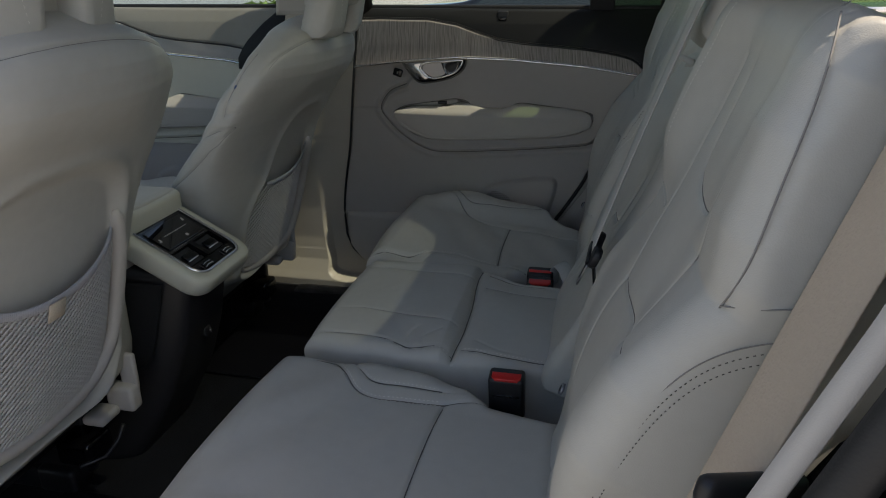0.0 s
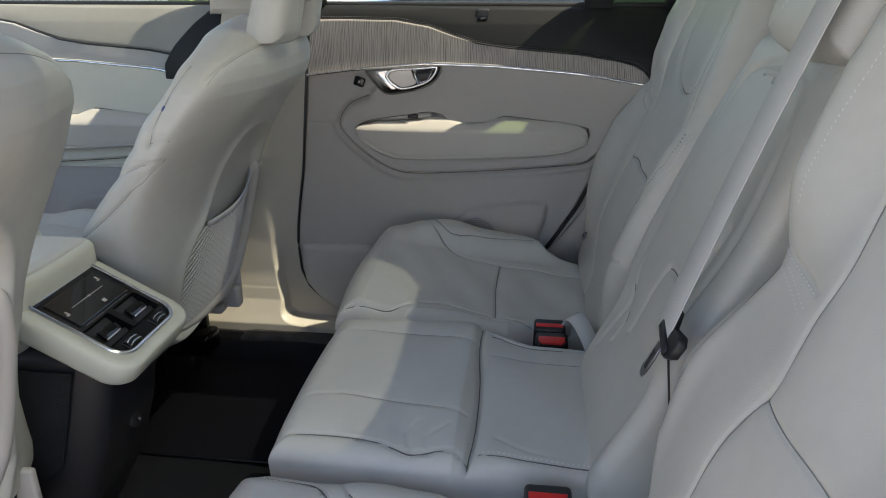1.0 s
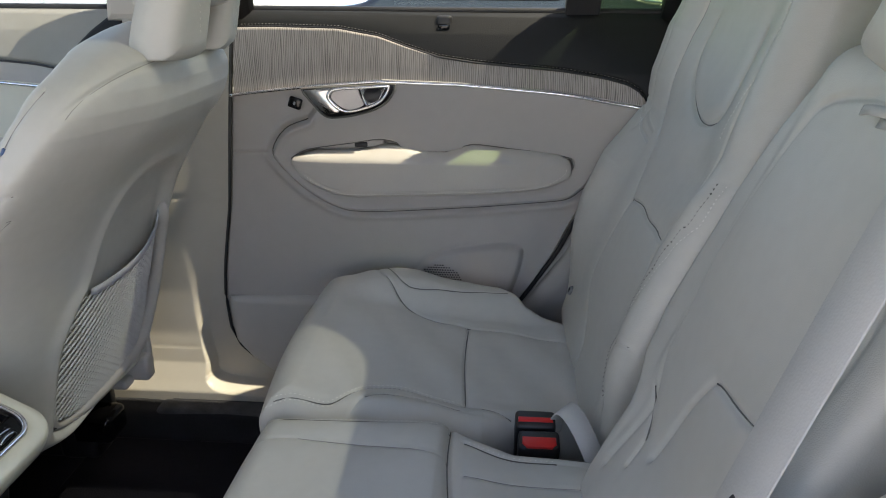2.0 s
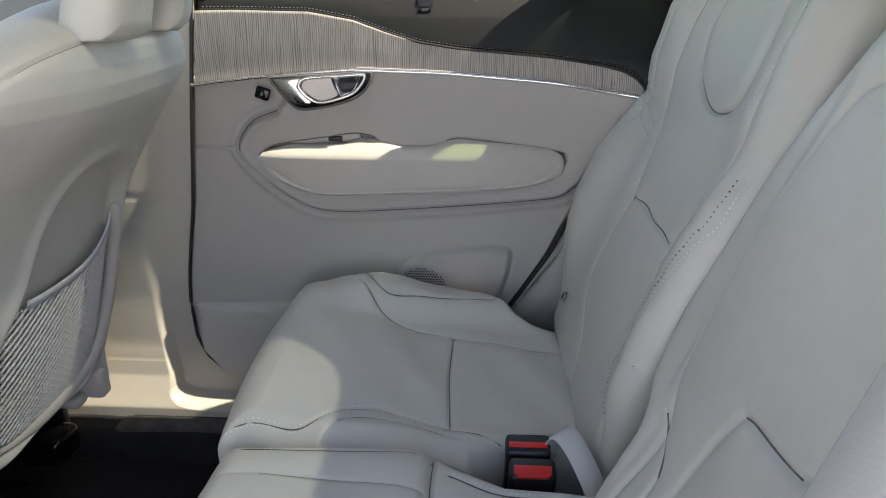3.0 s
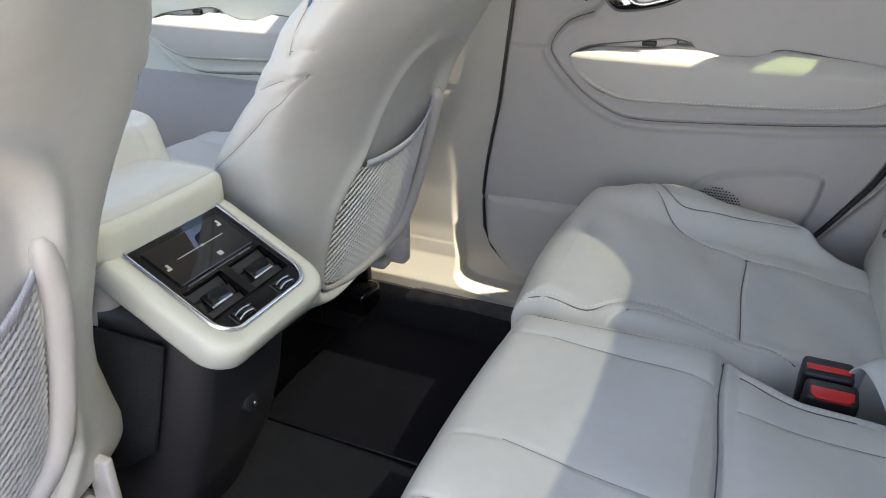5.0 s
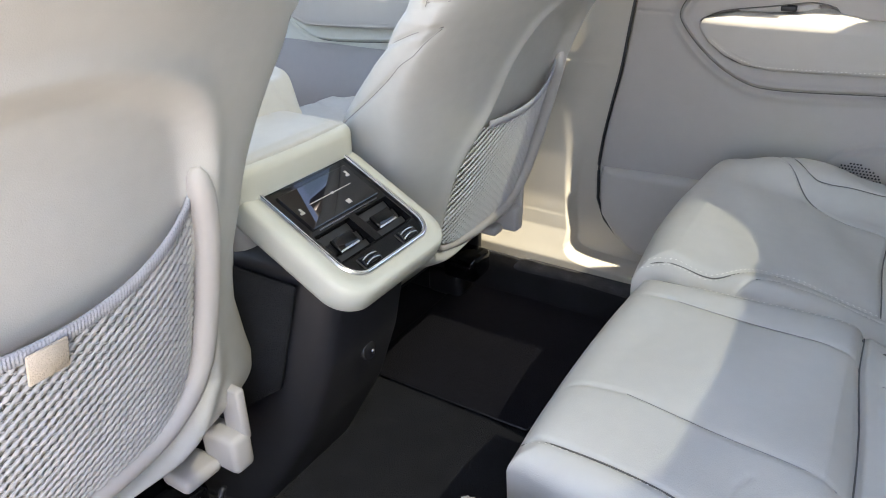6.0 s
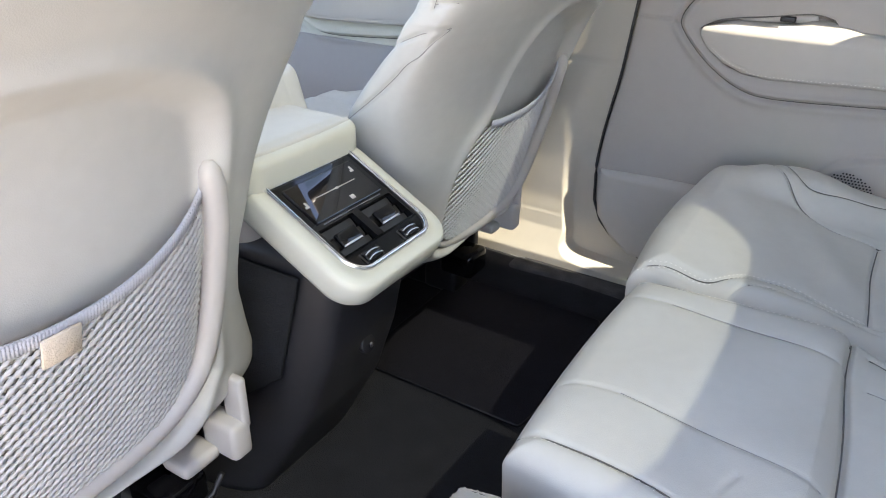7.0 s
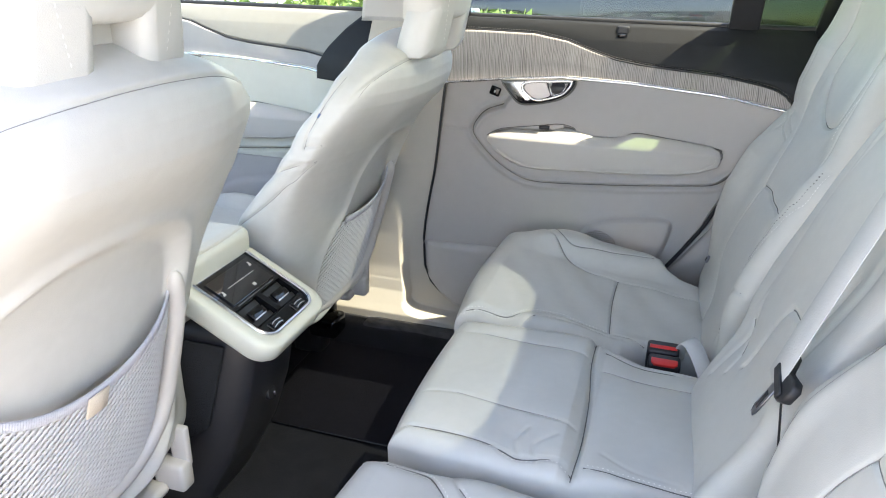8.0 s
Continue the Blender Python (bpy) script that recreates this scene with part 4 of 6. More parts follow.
        wing = wing + (0.018 if far else 0.016) * ease(0.29, 0.215, v) * (ease(0.40, 0.33, u) if far else ease(0.33, 0.22, u)) + (0.014 if far else 0.026) * ease(0.34, 0.25, v) * ease(0.34, 0.43, u)
        return 0.002 - 0.022 * ease(0.14, 0.0, u) + wing + 0.012 * np.exp(-((u - 0.22) / 0.12) ** 2) + 0.0022 * np.sin(y * 27 + u * 9) * np.sin(u * 21 + 1) + 0.02 * ease(0.52, 0.64, u)

    if far:
        left = ((0.40, -0.02), (0.42, 0.07), (0.445, 0.15), (0.425, 0.262), (0.462, 0.336), (0.518, 0.401), (0.534, 0.47), (0.53, 0.60))
        right = ((0.205, -0.02), (0.203, 0.085), (0.20, 0.15), (0.235, 0.264), (0.205, 0.335), (0.20, 0.41), (0.215, 0.48), (0.225, 0.60))
        waist = ((0.425, 0.262), (0.37, 0.27), (0.32, 0.266), (0.275, 0.268), (0.235, 0.264))
        tongue = ((0.48, 0.53), (0.475, 0.475), (0.43, 0.428), (0.345, 0.403), (0.285, 0.42), (0.278, 0.472), (0.29, 0.53))
        fall = ((0.200, 0.06), (0.222, 0.10), (0.215, 0.142), (0.195, 0.175), (0.178, 0.226), (0.165, 0.293), (0.157, 0.323), (0.160, 0.369))
        gather = ((0.160, 0.155), (0.178, 0.150), (0.196, 0.138), (0.212, 0.138))
    else:
        left = ((0.50, -0.02), (0.525, 0.08), (0.54, 0.16), (0.545, 0.262), (0.55, 0.335), (0.562, 0.40), (0.572, 0.47), (0.565, 0.60))
        right = ((0.374, -0.02), (0.374, 0.087), (0.370, 0.146), (0.366, 0.217), (0.374, 0.262), (0.380, 0.290), (0.366, 0.344), (0.362, 0.386), (0.345, 0.445), (0.335, 0.53))
        waist = ((0.376, 0.274), (0.425, 0.275), (0.474, 0.280), (0.555, 0.285), (0.596, 0.288))
        tongue = ((0.385, 0.53), (0.395, 0.46), (0.412, 0.426), (0.440, 0.411), (0.468, 0.406), (0.497, 0.405), (0.520, 0.409), (0.537, 0.420), (0.542, 0.440), (0.538, 0.53))
        fall = ((0.288, 0.085), (0.268, 0.115), (0.255, 0.145), (0.246, 0.19), (0.246, 0.222), (0.253, 0.294), (0.264, 0.351))
        gather = ((0.252, 0.366), (0.262, 0.365), (0.30, 0.361), (0.345, 0.357))
    notch = ((0.508, 0.335), (0.56, 0.345), (0.62, 0.372), (0.67, 0.38))
    notch2 = ((0.512, 0.352), (0.56, 0.362), (0.62, 0.387), (0.67, 0.396)) if far else ((0.648, 0.381), (0.656, 0.425), (0.657, 0.45), (0.655, 0.49), (0.648, 0.535), (0.634, 0.570), (0.60, 0.585))
    seams = [(left, 0.004, 0.003), (right, 0.004, 0.003), (waist, 0.004, 0.003), (tongue, 0.006, 0.003), (notch, 0.003, 0.0025), (notch2, 0.003, 0.0025), (gather, 0.004, 0.003), (fall, 0.003, 0.0025), (((0.585, 0.34), (0.60, 0.45), (0.605, 0.58)), 0.003, 0.0025), (((0.595, 0.04), (0.615, 0.17), (0.63, 0.26), (0.645, 0.345)), 0.003, 0.0025)]
    if not far:
        seams = [(left, 0.0025, 0.003), (right, 0.003, 0.003), (waist, 0.003, 0.003), (tongue, 0.003, 0.003), (gather, 0.003, 0.003), (fall, 0.003, 0.0025), (notch2, 0.003, 0.0025)]
    shell = pillow(back_plan, back_flat, 0.15, 240, 330, 0.038, 0.22, 0.14, seams, BACK, True)
    btop = surface(shell, 240, 330, BACK)
    back = part("backrest", mirrored(shell, s), LEATHER, seat, "winged leather backrest")
    crown = ((0.285 + shift, 0.40), (0.28 + shift, 0.48), (0.285 + shift, 0.6))
    rows = [stitches(fall, btop, 0.0036, 0.0016, o, place=BACK, up=0.0008) for o in ((0.004,) if far else ())] + [stitches(crown, btop, 0.0036, 0.0016, 0.01, place=BACK, up=0.0008)]
    lines = [left[1:], right[1:], waist, tongue] + [gather if far else fall]
    if far:
        rows += [stitches(notch, btop, offset=-0.004, place=BACK)]
    else:
        lower = ((0.268, 0.352), (0.30, 0.347), (0.345, 0.338))
        rows += [stitches(gather, btop, offset=o, place=BACK) for o in (-0.003, 0.003)] + [stitches(lower, btop, offset=o, place=BACK) for o in (-0.003, 0.003)]
    part("stitching", mirrored(joined(*rows), s), THREAD, back, "pale thread")
    if far:
        part("stitching", mirrored(stitches(fall, btop, 0.0030, 0.0026, -0.004, place=BACK, up=0.0008), s), HOLE, back, "dark stitch holes")
    part("seam", mirrored(seam_lines(lines, btop, BACK, 0.0007 if far else 0.0005), s), JOINT if far else SOFT, back, "dark sewn joint")
    if not far:
        # seams that run round onto the outer cheek, the lower one with a double row of stitch holes
        def cheek(line, out=0.0006):
            k = np.linspace(0, 1, 60)
            t0 = np.linspace(0, 1, len(line))
            q = np.column_stack([np.interp(k, t0, [c[i] for c in line]) for i in range(3)])
            for _ in range(60):
                q[1:-1] = (q[:-2] + 2 * q[1:-1] + q[2:]) / 4
            return np.array([tuple(BACK @ Vector((a + out, b, c + out))) for a, b, c in q])
        ridge = ((0.646, 0.379, -0.005), (0.656, 0.399, -0.005), (0.659, 0.424, -0.004), (0.658, 0.459, 0.003), (0.656, 0.479, 0.006), (0.654, 0.502, 0.008), (0.650, 0.525, 0.011), (0.645, 0.549, 0.014), (0.637, 0.568, 0.018), (0.620, 0.582, 0.018))
        corner = ((0.648, 0.381, -0.004), (0.656, 0.388, -0.014), (0.663, 0.396, -0.027), (0.666, 0.408, -0.045), (0.667, 0.42, -0.065))
        arc = ((0.667, 0.392, -0.062), (0.664, 0.378, -0.042), (0.656, 0.359, -0.024), (0.652, 0.340, -0.013), (0.647, 0.318, -0.004), (0.645, 0.285, 0.003), (0.641, 0.248, 0.006), (0.635, 0.21, 0.005), (0.628, 0.17, 0.002), (0.62, 0.13, -0.004))
        part("seam", mirrored(joined(tube(cheek(ridge), 0.0008, 5), tube(cheek(corner), 0.0007, 5), tube(cheek(arc), 0.0006, 5)), s), SOFT, back, "dark sewn joint")
        for o in (0.006, 0.012):
            low = [(a + 0.25 * o, b - 0.8 * o, c - 0.8 * o) for a, b, c in arc]
            part("stitching", mirrored(dashes(cheek(low), 0.0018, 0.0032, 0.00045), s), HOLE, back, "dark stitch holes")
    head = pillow(lambda a, b: (0.43 + 0.125 * a, (0.79 if far else 0.725) + 0.085 * b), lambda y, u: 0.052 - 0.5 * (y - 0.43) ** 2, 0.11, 60, 50, 0.035, 0.1, 0.4, [], BACK, True)
    part("headrest", mirrored(head, s), LEATHER, seat, "leather head restraint")
    isofix(seat, s, 0.534 if far else 0.304, 0.056 if far else 0.064)


def sheet_box(lo, hi):
    x = [(lo[0], hi[0])[i & 1] for i in range(8)]
    y = [(lo[1], hi[1])[i >> 1 & 1] for i in range(8)]
    z = [(lo[2], hi[2])[i >> 2] for i in range(8)]
    return np.column_stack([x, y, z]), [[0, 2, 3, 1], [4, 5, 7, 6], [0, 1, 5, 4], [2, 6, 7, 3], [0, 4, 6, 2], [1, 3, 7, 5]]


def middle_seat():
    seat = thing("rear_seat", "narrow pale grey leather middle seat with creased booster cushion", "car seat", (-0.1, 0.0, 0.0), "second row seats")
    lo = lambda x: I(x, (-0.33, -0.2, -0.09, -0.07, -0.05, 0.0, 0.13), (-0.172, -0.185, -0.183, -0.178, -0.172, -0.165, -0.165))
    hi = lambda x: I(x, (-0.33, -0.2, -0.08, -0.05, 0.0, 0.13), (0.197, 0.190, 0.188, 0.170, 0.150, 0.145))

    def plan(a, b):
        x = -0.100 + 0.226 * a
        return x, lo(x) + (hi(x) - lo(x)) * (b + 1) / 2

    def flat(x, y):
        z = I(x, (-0.34, -0.30, -0.2, -0.09, -0.06, 0.0, 0.13), (0.345, 0.353, 0.360, 0.362, 0.350, 0.344, 0.335))
        z = z + 0.004 * np.cos(y * 9) + 0.0022 * np.sin(x * 35 + 2) * np.sin(y * 29 + 1)
        pinch = np.exp(-((x + 0.145) / 0.035) ** 2) * ease(-0.06, -0.16, y)
        return z - 0.005 * pinch + 0.0012 * np.sin(x * 130) * pinch

    cross = ((-0.078, 0.20), (-0.078, 0.10), (-0.070, 0.0), (-0.068, -0.10), (-0.074, -0.19))
    far_edge = ((-0.33, 0.178), (-0.22, 0.172), (-0.12, 0.170), (-0.078, 0.168))
    near_edge = ((-0.33, -0.142), (-0.242, -0.147), (-0.17, -0.160), (-0.138, -0.167), (-0.10, -0.160), (-0.074, -0.166))
    rear_far = ((-0.06, 0.146), (-0.01, 0.126), (0.05, 0.122), (0.12, 0.12))
    rear_near = ((-0.06, -0.150), (0.0, -0.150), (0.06, -0.150), (0.12, -0.148))
    creases = [(((-0.33, 0.128), (-0.26, 0.128), (-0.19, 0.120), (-0.08, 0.105)), 0.0026, 0.0032), (((-0.325, -0.068), (-0.255, -0.058), (-0.177, -0.072), (-0.08, -0.09)), 0.002, 0.004),
               (((-0.058, 0.082), (0.0, 0.075), (0.09, 0.08)), 0.0015, 0.004), (((-0.04, -0.118), (0.0, -0.135), (0.06, -0.142)), 0.0015, 0.004),
               (((-0.14, -0.167), (-0.15, -0.135), (-0.14, -0.11)), 0.002, 0.004), (((-0.12, -0.165), (-0.125, -0.14), (-0.10, -0.115)), 0.0015, 0.004)]
    seams = [(cross, 0.011, 0.004), (far_edge, 0.0035, 0.0028), (near_edge, 0.004, 0.003), (rear_far, 0.003, 0.0028), (rear_near, 0.003, 0.0028)] + creases
    squab = pillow(plan, flat, 0.19, 250, 220, 0.026, 0.17, 0.10, seams, tuck=0.03)
    top = surface(squab, 250, 220, Matrix())
    cushion = part("cushion", squab, LEATHER, seat, "creased leather booster cushion")
    part("stitching", joined(stitches(((-0.318, 0.177),) + far_edge[1:], top, offset=0.0035), stitches(((-0.318, -0.143),) + near_edge[1:], top, offset=-0.003), stitches(rear_far[:3], top, offset=0.004), stitches(rear_near, top, offset=0.004)), THREAD, cushion, "pale thread")
    part("seam", seam_lines((((-0.078, 0.176),) + cross[1:4] + ((-0.073, -0.172),), ((-0.318, 0.177),) + far_edge[1:], ((-0.318, -0.143),) + near_edge[1:], rear_far[:3], rear_near), top), JOINT, cushion, "dark sewn joint")
    # thin dark tubes put shade into the cushion's creases
    for line in (creases[0][0][1:], creases[1][0][1:], creases[2][0]):
        part("crease", seam_lines((line,), top, None, 0.0004), SOFT, cushion, "fine dark line painting shade into a crease")
    part("seat_base", sheet_box((-0.28, -0.17, 0.0), (0.16, 0.18, 0.22)), BLACK, seat, "black carpeted seat base")

    def back_plan(a, b):
        u = 0.255 + 0.285 * b
        near = I(u, (-0.04, 0.05, 0.12, 0.2, 0.5, 0.54), (-0.187, -0.177, -0.174, -0.187, -0.190, -0.182))
        beyond = I(u, (-0.04, 0.05, 0.12, 0.145, 0.17, 0.23, 0.30, 0.37, 0.44, 0.50, 0.54), (0.10, 0.105, 0.115, 0.128, 0.150, 0.160, 0.158, 0.154, 0.138, 0.118, 0.10))
        return near + (beyond - near) * (a + 1) / 2, u

    def back_flat(y, u):
        panel = ease(0.136, 0.112, abs(y + 0.033))
        swell = 0.004 + 0.004 * np.sin(u * 23) * np.sin(y * 17 + 1)
        return swell + 0.006 * panel - 0.010 * ease(0.21, 0.12, u) * panel + 0.012 * ease(0.14, 0.02, u)

    rail_a = ((0.066, 0.06), (0.066, 0.145), (0.087, 0.207), (0.093, 0.30), (0.085, 0.392), (0.076, 0.45), (0.052, 0.482), (-0.04, 0.498), (-0.125, 0.494), (-0.150, 0.44), (-0.154, 0.30), (-0.150, 0.20))
    fold = ((0.006, 0.12), (0.0, 0.152), (-0.02, 0.212), (-0.030, 0.234), (-0.045, 0.238), (-0.08, 0.242), (-0.116, 0.248), (-0.128, 0.268), (-0.130, 0.33))
    tuck = ((0.080, 0.160), (0.064, 0.145), (0.048, 0.134), (0.035, 0.120), (0.028, 0.09))
    seams = [(rail_a, 0.004, 0.005), (fold, 0.0055, 0.0045), (tuck, 0.003, 0.0035)]
    mid_back = part("backrest", pillow(back_plan, back_flat, 0.14, 200, 330, 0.024, 0.15, 0.10, seams, BACK, True), LEATHER, seat, "narrow leather backrest with folded tongue")
    # dark tubes put shade into the fold and the tuck
    part("seam", seam_lines((fold[3:7], tuck[:4]), lambda y, u: back_flat(y, u) + seam_depth(seams, y, u), BACK, 0.0009), JOINT, mid_back, "dark line painting shade into the fold")
    head = pillow(lambda a, b: (-0.088 + 0.118 * a, 0.612 + 0.115 * b), lambda y, u: 0.070 - 0.6 * (y + 0.088) ** 2, 0.12, 90, 80, 0.03, 0.1, 0.35, [(((0.012, 0.60), (0.0, 0.53), (-0.09, 0.514), (-0.16, 0.53), (-0.175, 0.64)), 0.003, 0.003)], BACK, True)
    h = part("headrest", (head[0] + np.array((0.03, 0.0, 0.0)), head[1]), LEATHER, seat, "leather head restraint")
    hm = BACK @ Matrix.Translation((0.03, 0, 0))
    part("stitching", stitches(((-0.138, 0.515), (-0.161, 0.57), (-0.165, 0.69)), lambda y, u: 0.070 - 0.6 * (y + 0.088) ** 2 - 0.004 + 0 * u, place=hm), THREAD, h, "pale thread")
    # release loop below the head restraint
    loop = [BACK @ Vector((-0.02 - 0.095 * t, 0.482 + 0.006 * t, 0.014 + 0.012 * math.sin(t * math.pi))) for t in np.linspace(0, 1, 16)]
    back = [BACK @ Vector((-0.115 + 0.07 * t, 0.486 - 0.008 * t, 0.011)) for t in np.linspace(0, 1, 8)]
    part("release_loop", strap([tuple(q) for q in loop + back], 0.008, 0.002, (0.3, 0.0, 0.95)), WEB, seat, "folded leather release loop")


outer_seat(1)
outer_seat(-1)
middle_seat()


# ---- belts and buckles of the second row ----
def buckle(at, yaw, tilt, label, narrow=False, group="seat belt buckles"):
    b = thing("belt_buckle", label, "seat belt buckle", at, group)
    m = Matrix.Translation(at) @ pose(0, 0, 0, 0, tilt, yaw)
    body = part("body", moved(block((-0.0155, -0.0265, -0.085), (0.0155, 0.0265, 0.002), 0.006, 3), m), BLACK, b, "black plastic buckle body")
    shape = [(-0.003, -0.0225), (0.005, -0.0225), (0.005, 0.0225), (-0.003, 0.0225)] if narrow else [(-0.0105, -0.016), (-0.0055, -0.0215), (0.006, -0.0215), (0.006, 0.0215), (-0.0055, 0.0215), (-0.0105, 0.016)]
    bm = prism([(x, y, -0.002) for x, y in shape], (0, 0, 0.006), 0.002, 3)
    part("release_button", moved(bm, m @ Matrix.Translation((-0.004, 0, 0))), RED, b, "bright red release button")
    part("body_ridge", moved(block((-0.0165, -0.020, -0.030), (-0.0145, 0.020, -0.026), 0.0008, 1), m), PIANO, body)
    return b


buckle((0.034, 0.190, 0.326), 90, -14, "black buckle with red button, one of a pair")
buckle((0.031, 0.228, 0.331), 90, -14, "black buckle with narrow red button, behind its twin", True)
buckle((0.022, -0.222, 0.352), 90, -12, "black buckle with red button on the open-door side")


def seat_belts():
    # short webbing loop behind the paired buckles
    t = np.linspace(0, 1, 30)
    line = spline([(0.056, 0.236, 0.30), (0.060, 0.232, 0.335), (0.068, 0.224, 0.352), (0.080, 0.204, 0.350), (0.095, 0.172, 0.332), (0.108, 0.150, 0.306)], 0.006)
    loop = thing("webbing_loop", "short pale grey webbing loop beside red buckles", "strap", tuple(line[-1]))
    part("webbing", strap(line, 0.028, 0.0022, (0.75, 0.5, 0.35)), WEB, loop)
    # the middle belt: from the roof, over the backrest, to its tongue and down into the gap
    top, tongue, end = Vector((0.330, -0.172, 1.108)), Vector((0.127, -0.188, 0.537)), Vector((0.130, -0.192, 0.500))
    belt = thing("seat_belt", "pale grey middle seat belt with black tongue across the backrest", "seat belt", tuple(end))
    p = [top.lerp(tongue, k) for k in np.linspace(0, 1, 40)]
    part("webbing", strap([tuple(q + Vector((-0.008, 0, 0)) * math.sin(math.pi * i / 39)) for i, q in enumerate(p)], 0.049, 0.0018, (-0.04, 1.0, -0.02)), WEB, belt, "pale grey woven strap")
    # returning webbing; black stands in for the shade of the gap
    low = [BACK @ Vector((-0.204 - 0.006 * k, 0.208 - 0.058 * k, 0.024 - 0.030 * k)) for k in np.linspace(0, 1, 16)]
    part("lower_webbing", strap([tuple(v) for v in low], 0.014, 0.0018, (0.2, 0.98, 0.0)), BLACK, belt, "strap end below the tongue, coloured black as if shaded")
    # moulded tongue: two cheeks round the strap, a bridge below and a slotted steel blade
    def plate(loop, w, thick, bevel):
        return moved(prism([(a, b, w) for a, b in loop], (0, 0, thick), bevel, 3), BACK)
    tg = part("tongue", plate([(-0.176, 0.222), (-0.184, 0.212), (-0.222, 0.205), (-0.236, 0.214), (-0.240, 0.232), (-0.230, 0.238), (-0.200, 0.232), (-0.192, 0.246), (-0.182, 0.246)], 0.022, 0.011, 0.003), BLACK, belt, "black plastic belt tongue")
    part("tongue_bridge", plate([(-0.180, 0.218), (-0.226, 0.209), (-0.228, 0.218), (-0.182, 0.228)], 0.0325, 0.004, 0.0015), BLACK, tg)
    part("blade", plate([(-0.186, 0.216), (-0.201, 0.213), (-0.195, 0.169), (-0.191, 0.162), (-0.183, 0.162), (-0.179, 0.169)], 0.0275, 0.0024, 0.0006), STEEL, tg, "steel tongue plate")
    part("slot", plate([(-0.1865, 0.196), (-0.1945, 0.195), (-0.1915, 0.172), (-0.1845, 0.172)], 0.0298, 0.0004, 0), BLACK, tg)
    # belt of the open-door seat, lying on its outer pillar
    b2 = thing("seat_belt", "beige seat belt hanging beside the open door", "seat belt", (0.21, -0.71, 0.50))
    line = [(0.335 - 0.13 * k, -0.690 - 0.02 * k, 0.90 - 0.40 * k) for k in np.linspace(0, 1, 24)]
    part("webbing", strap(line, 0.050, 0.0018, (0.35, -0.93, 0.0)), BEIGE_WEB, b2, "beige woven strap")
    m = Matrix.Translation((0.240, -0.735, 0.598)) @ pose(0, 0, 0, 0, 12, 30)
    part("belt_tongue", moved(block((-0.042, -0.008, -0.010), (0.042, 0.008, 0.012), 0.007, 3), m), BLACK, b2, "black plastic belt tongue")
    part("belt_stop", moved(block((-0.028, -0.009, -0.055), (0.035, 0.010, -0.014), 0.009, 3), m), CREAM, b2, "cream belt guide")


seat_belts()


def near_frame():
    """Edge of the open doorway: lining strip, double rubber seal and painted body."""
    zz = np.linspace(0.30, 1.15, 50)
    def line(off, y):
        return [(I(z, (0.30, 0.60, 0.75, 0.90, 1.15), (0.10, 0.205, 0.262, 0.31, 0.38)) + off, y - 0.13 * ease(0.8, 1.2, z) * -1, z) for z in zz]
    tagged(part("doorway_lining", strap(line(0.011, -0.795), 0.016, 0.008, (0.8, -0.55, 0)), SHELL), "pale grey doorway edge lining", "doorway trim", kind="structure")
    tagged(part("doorway_seal", tube(line(0.030, -0.815), 0.013, 10), RUBBER), "black rubber doorway seal", "door seal", kind="structure")
    tagged(part("doorway_seal_outer", tube(line(0.056, -0.835), 0.011, 10), RUBBER), "black outer rubber doorway seal", "door seal", kind="structure")
    T, Z = np.meshgrid(np.linspace(0, 1, 12), zz)
    X = I(Z, (0.30, 0.60, 0.75, 0.90, 1.15), (0.10, 0.205, 0.262, 0.31, 0.38)) + 0.066 + T * 0.5
    tagged(part("body_side", sheet(X, -0.85 - 0.05 * T + 0.13 * ease(0.8, 1.2, Z), Z, (0, 0.02, 0)), PAINT), "white painted body side behind the doorway", "car body", kind="structure")
    tagged(part("sill_near", block((-1.75, -0.86, -0.20), (0.40, -0.66, 0.05), 0.02), SHELL), "grey sill of the open doorway", "sill", kind="structure")
    tagged(part("pillar_lower_near", block((-0.80, -0.80, 0.03), (-0.60, -0.70, 0.82), 0.02), PILLAR), "blond plastic lower pillar trim by the open doorway", "pillar trim", kind="structure")


near_frame()


# ---- front seats ----
REAR_Z = (0.13, 0.20, 0.30, 0.40, 0.50, 0.60, 0.67, 0.72, 0.76, 0.80, 0.835, 0.865)
REAR_X = (-0.680, -0.660, -0.637, -0.612, -0.586, -0.556, -0.520, -0.482, -0.445, -0.428, -0.432, -0.462)


def rear_x(z):
    s = np.array(z, float)
    return sum(I(s + d, REAR_Z, REAR_X) * w for d, w in ((-0.02, 0.25), (0, 0.5), (0.02, 0.25)))


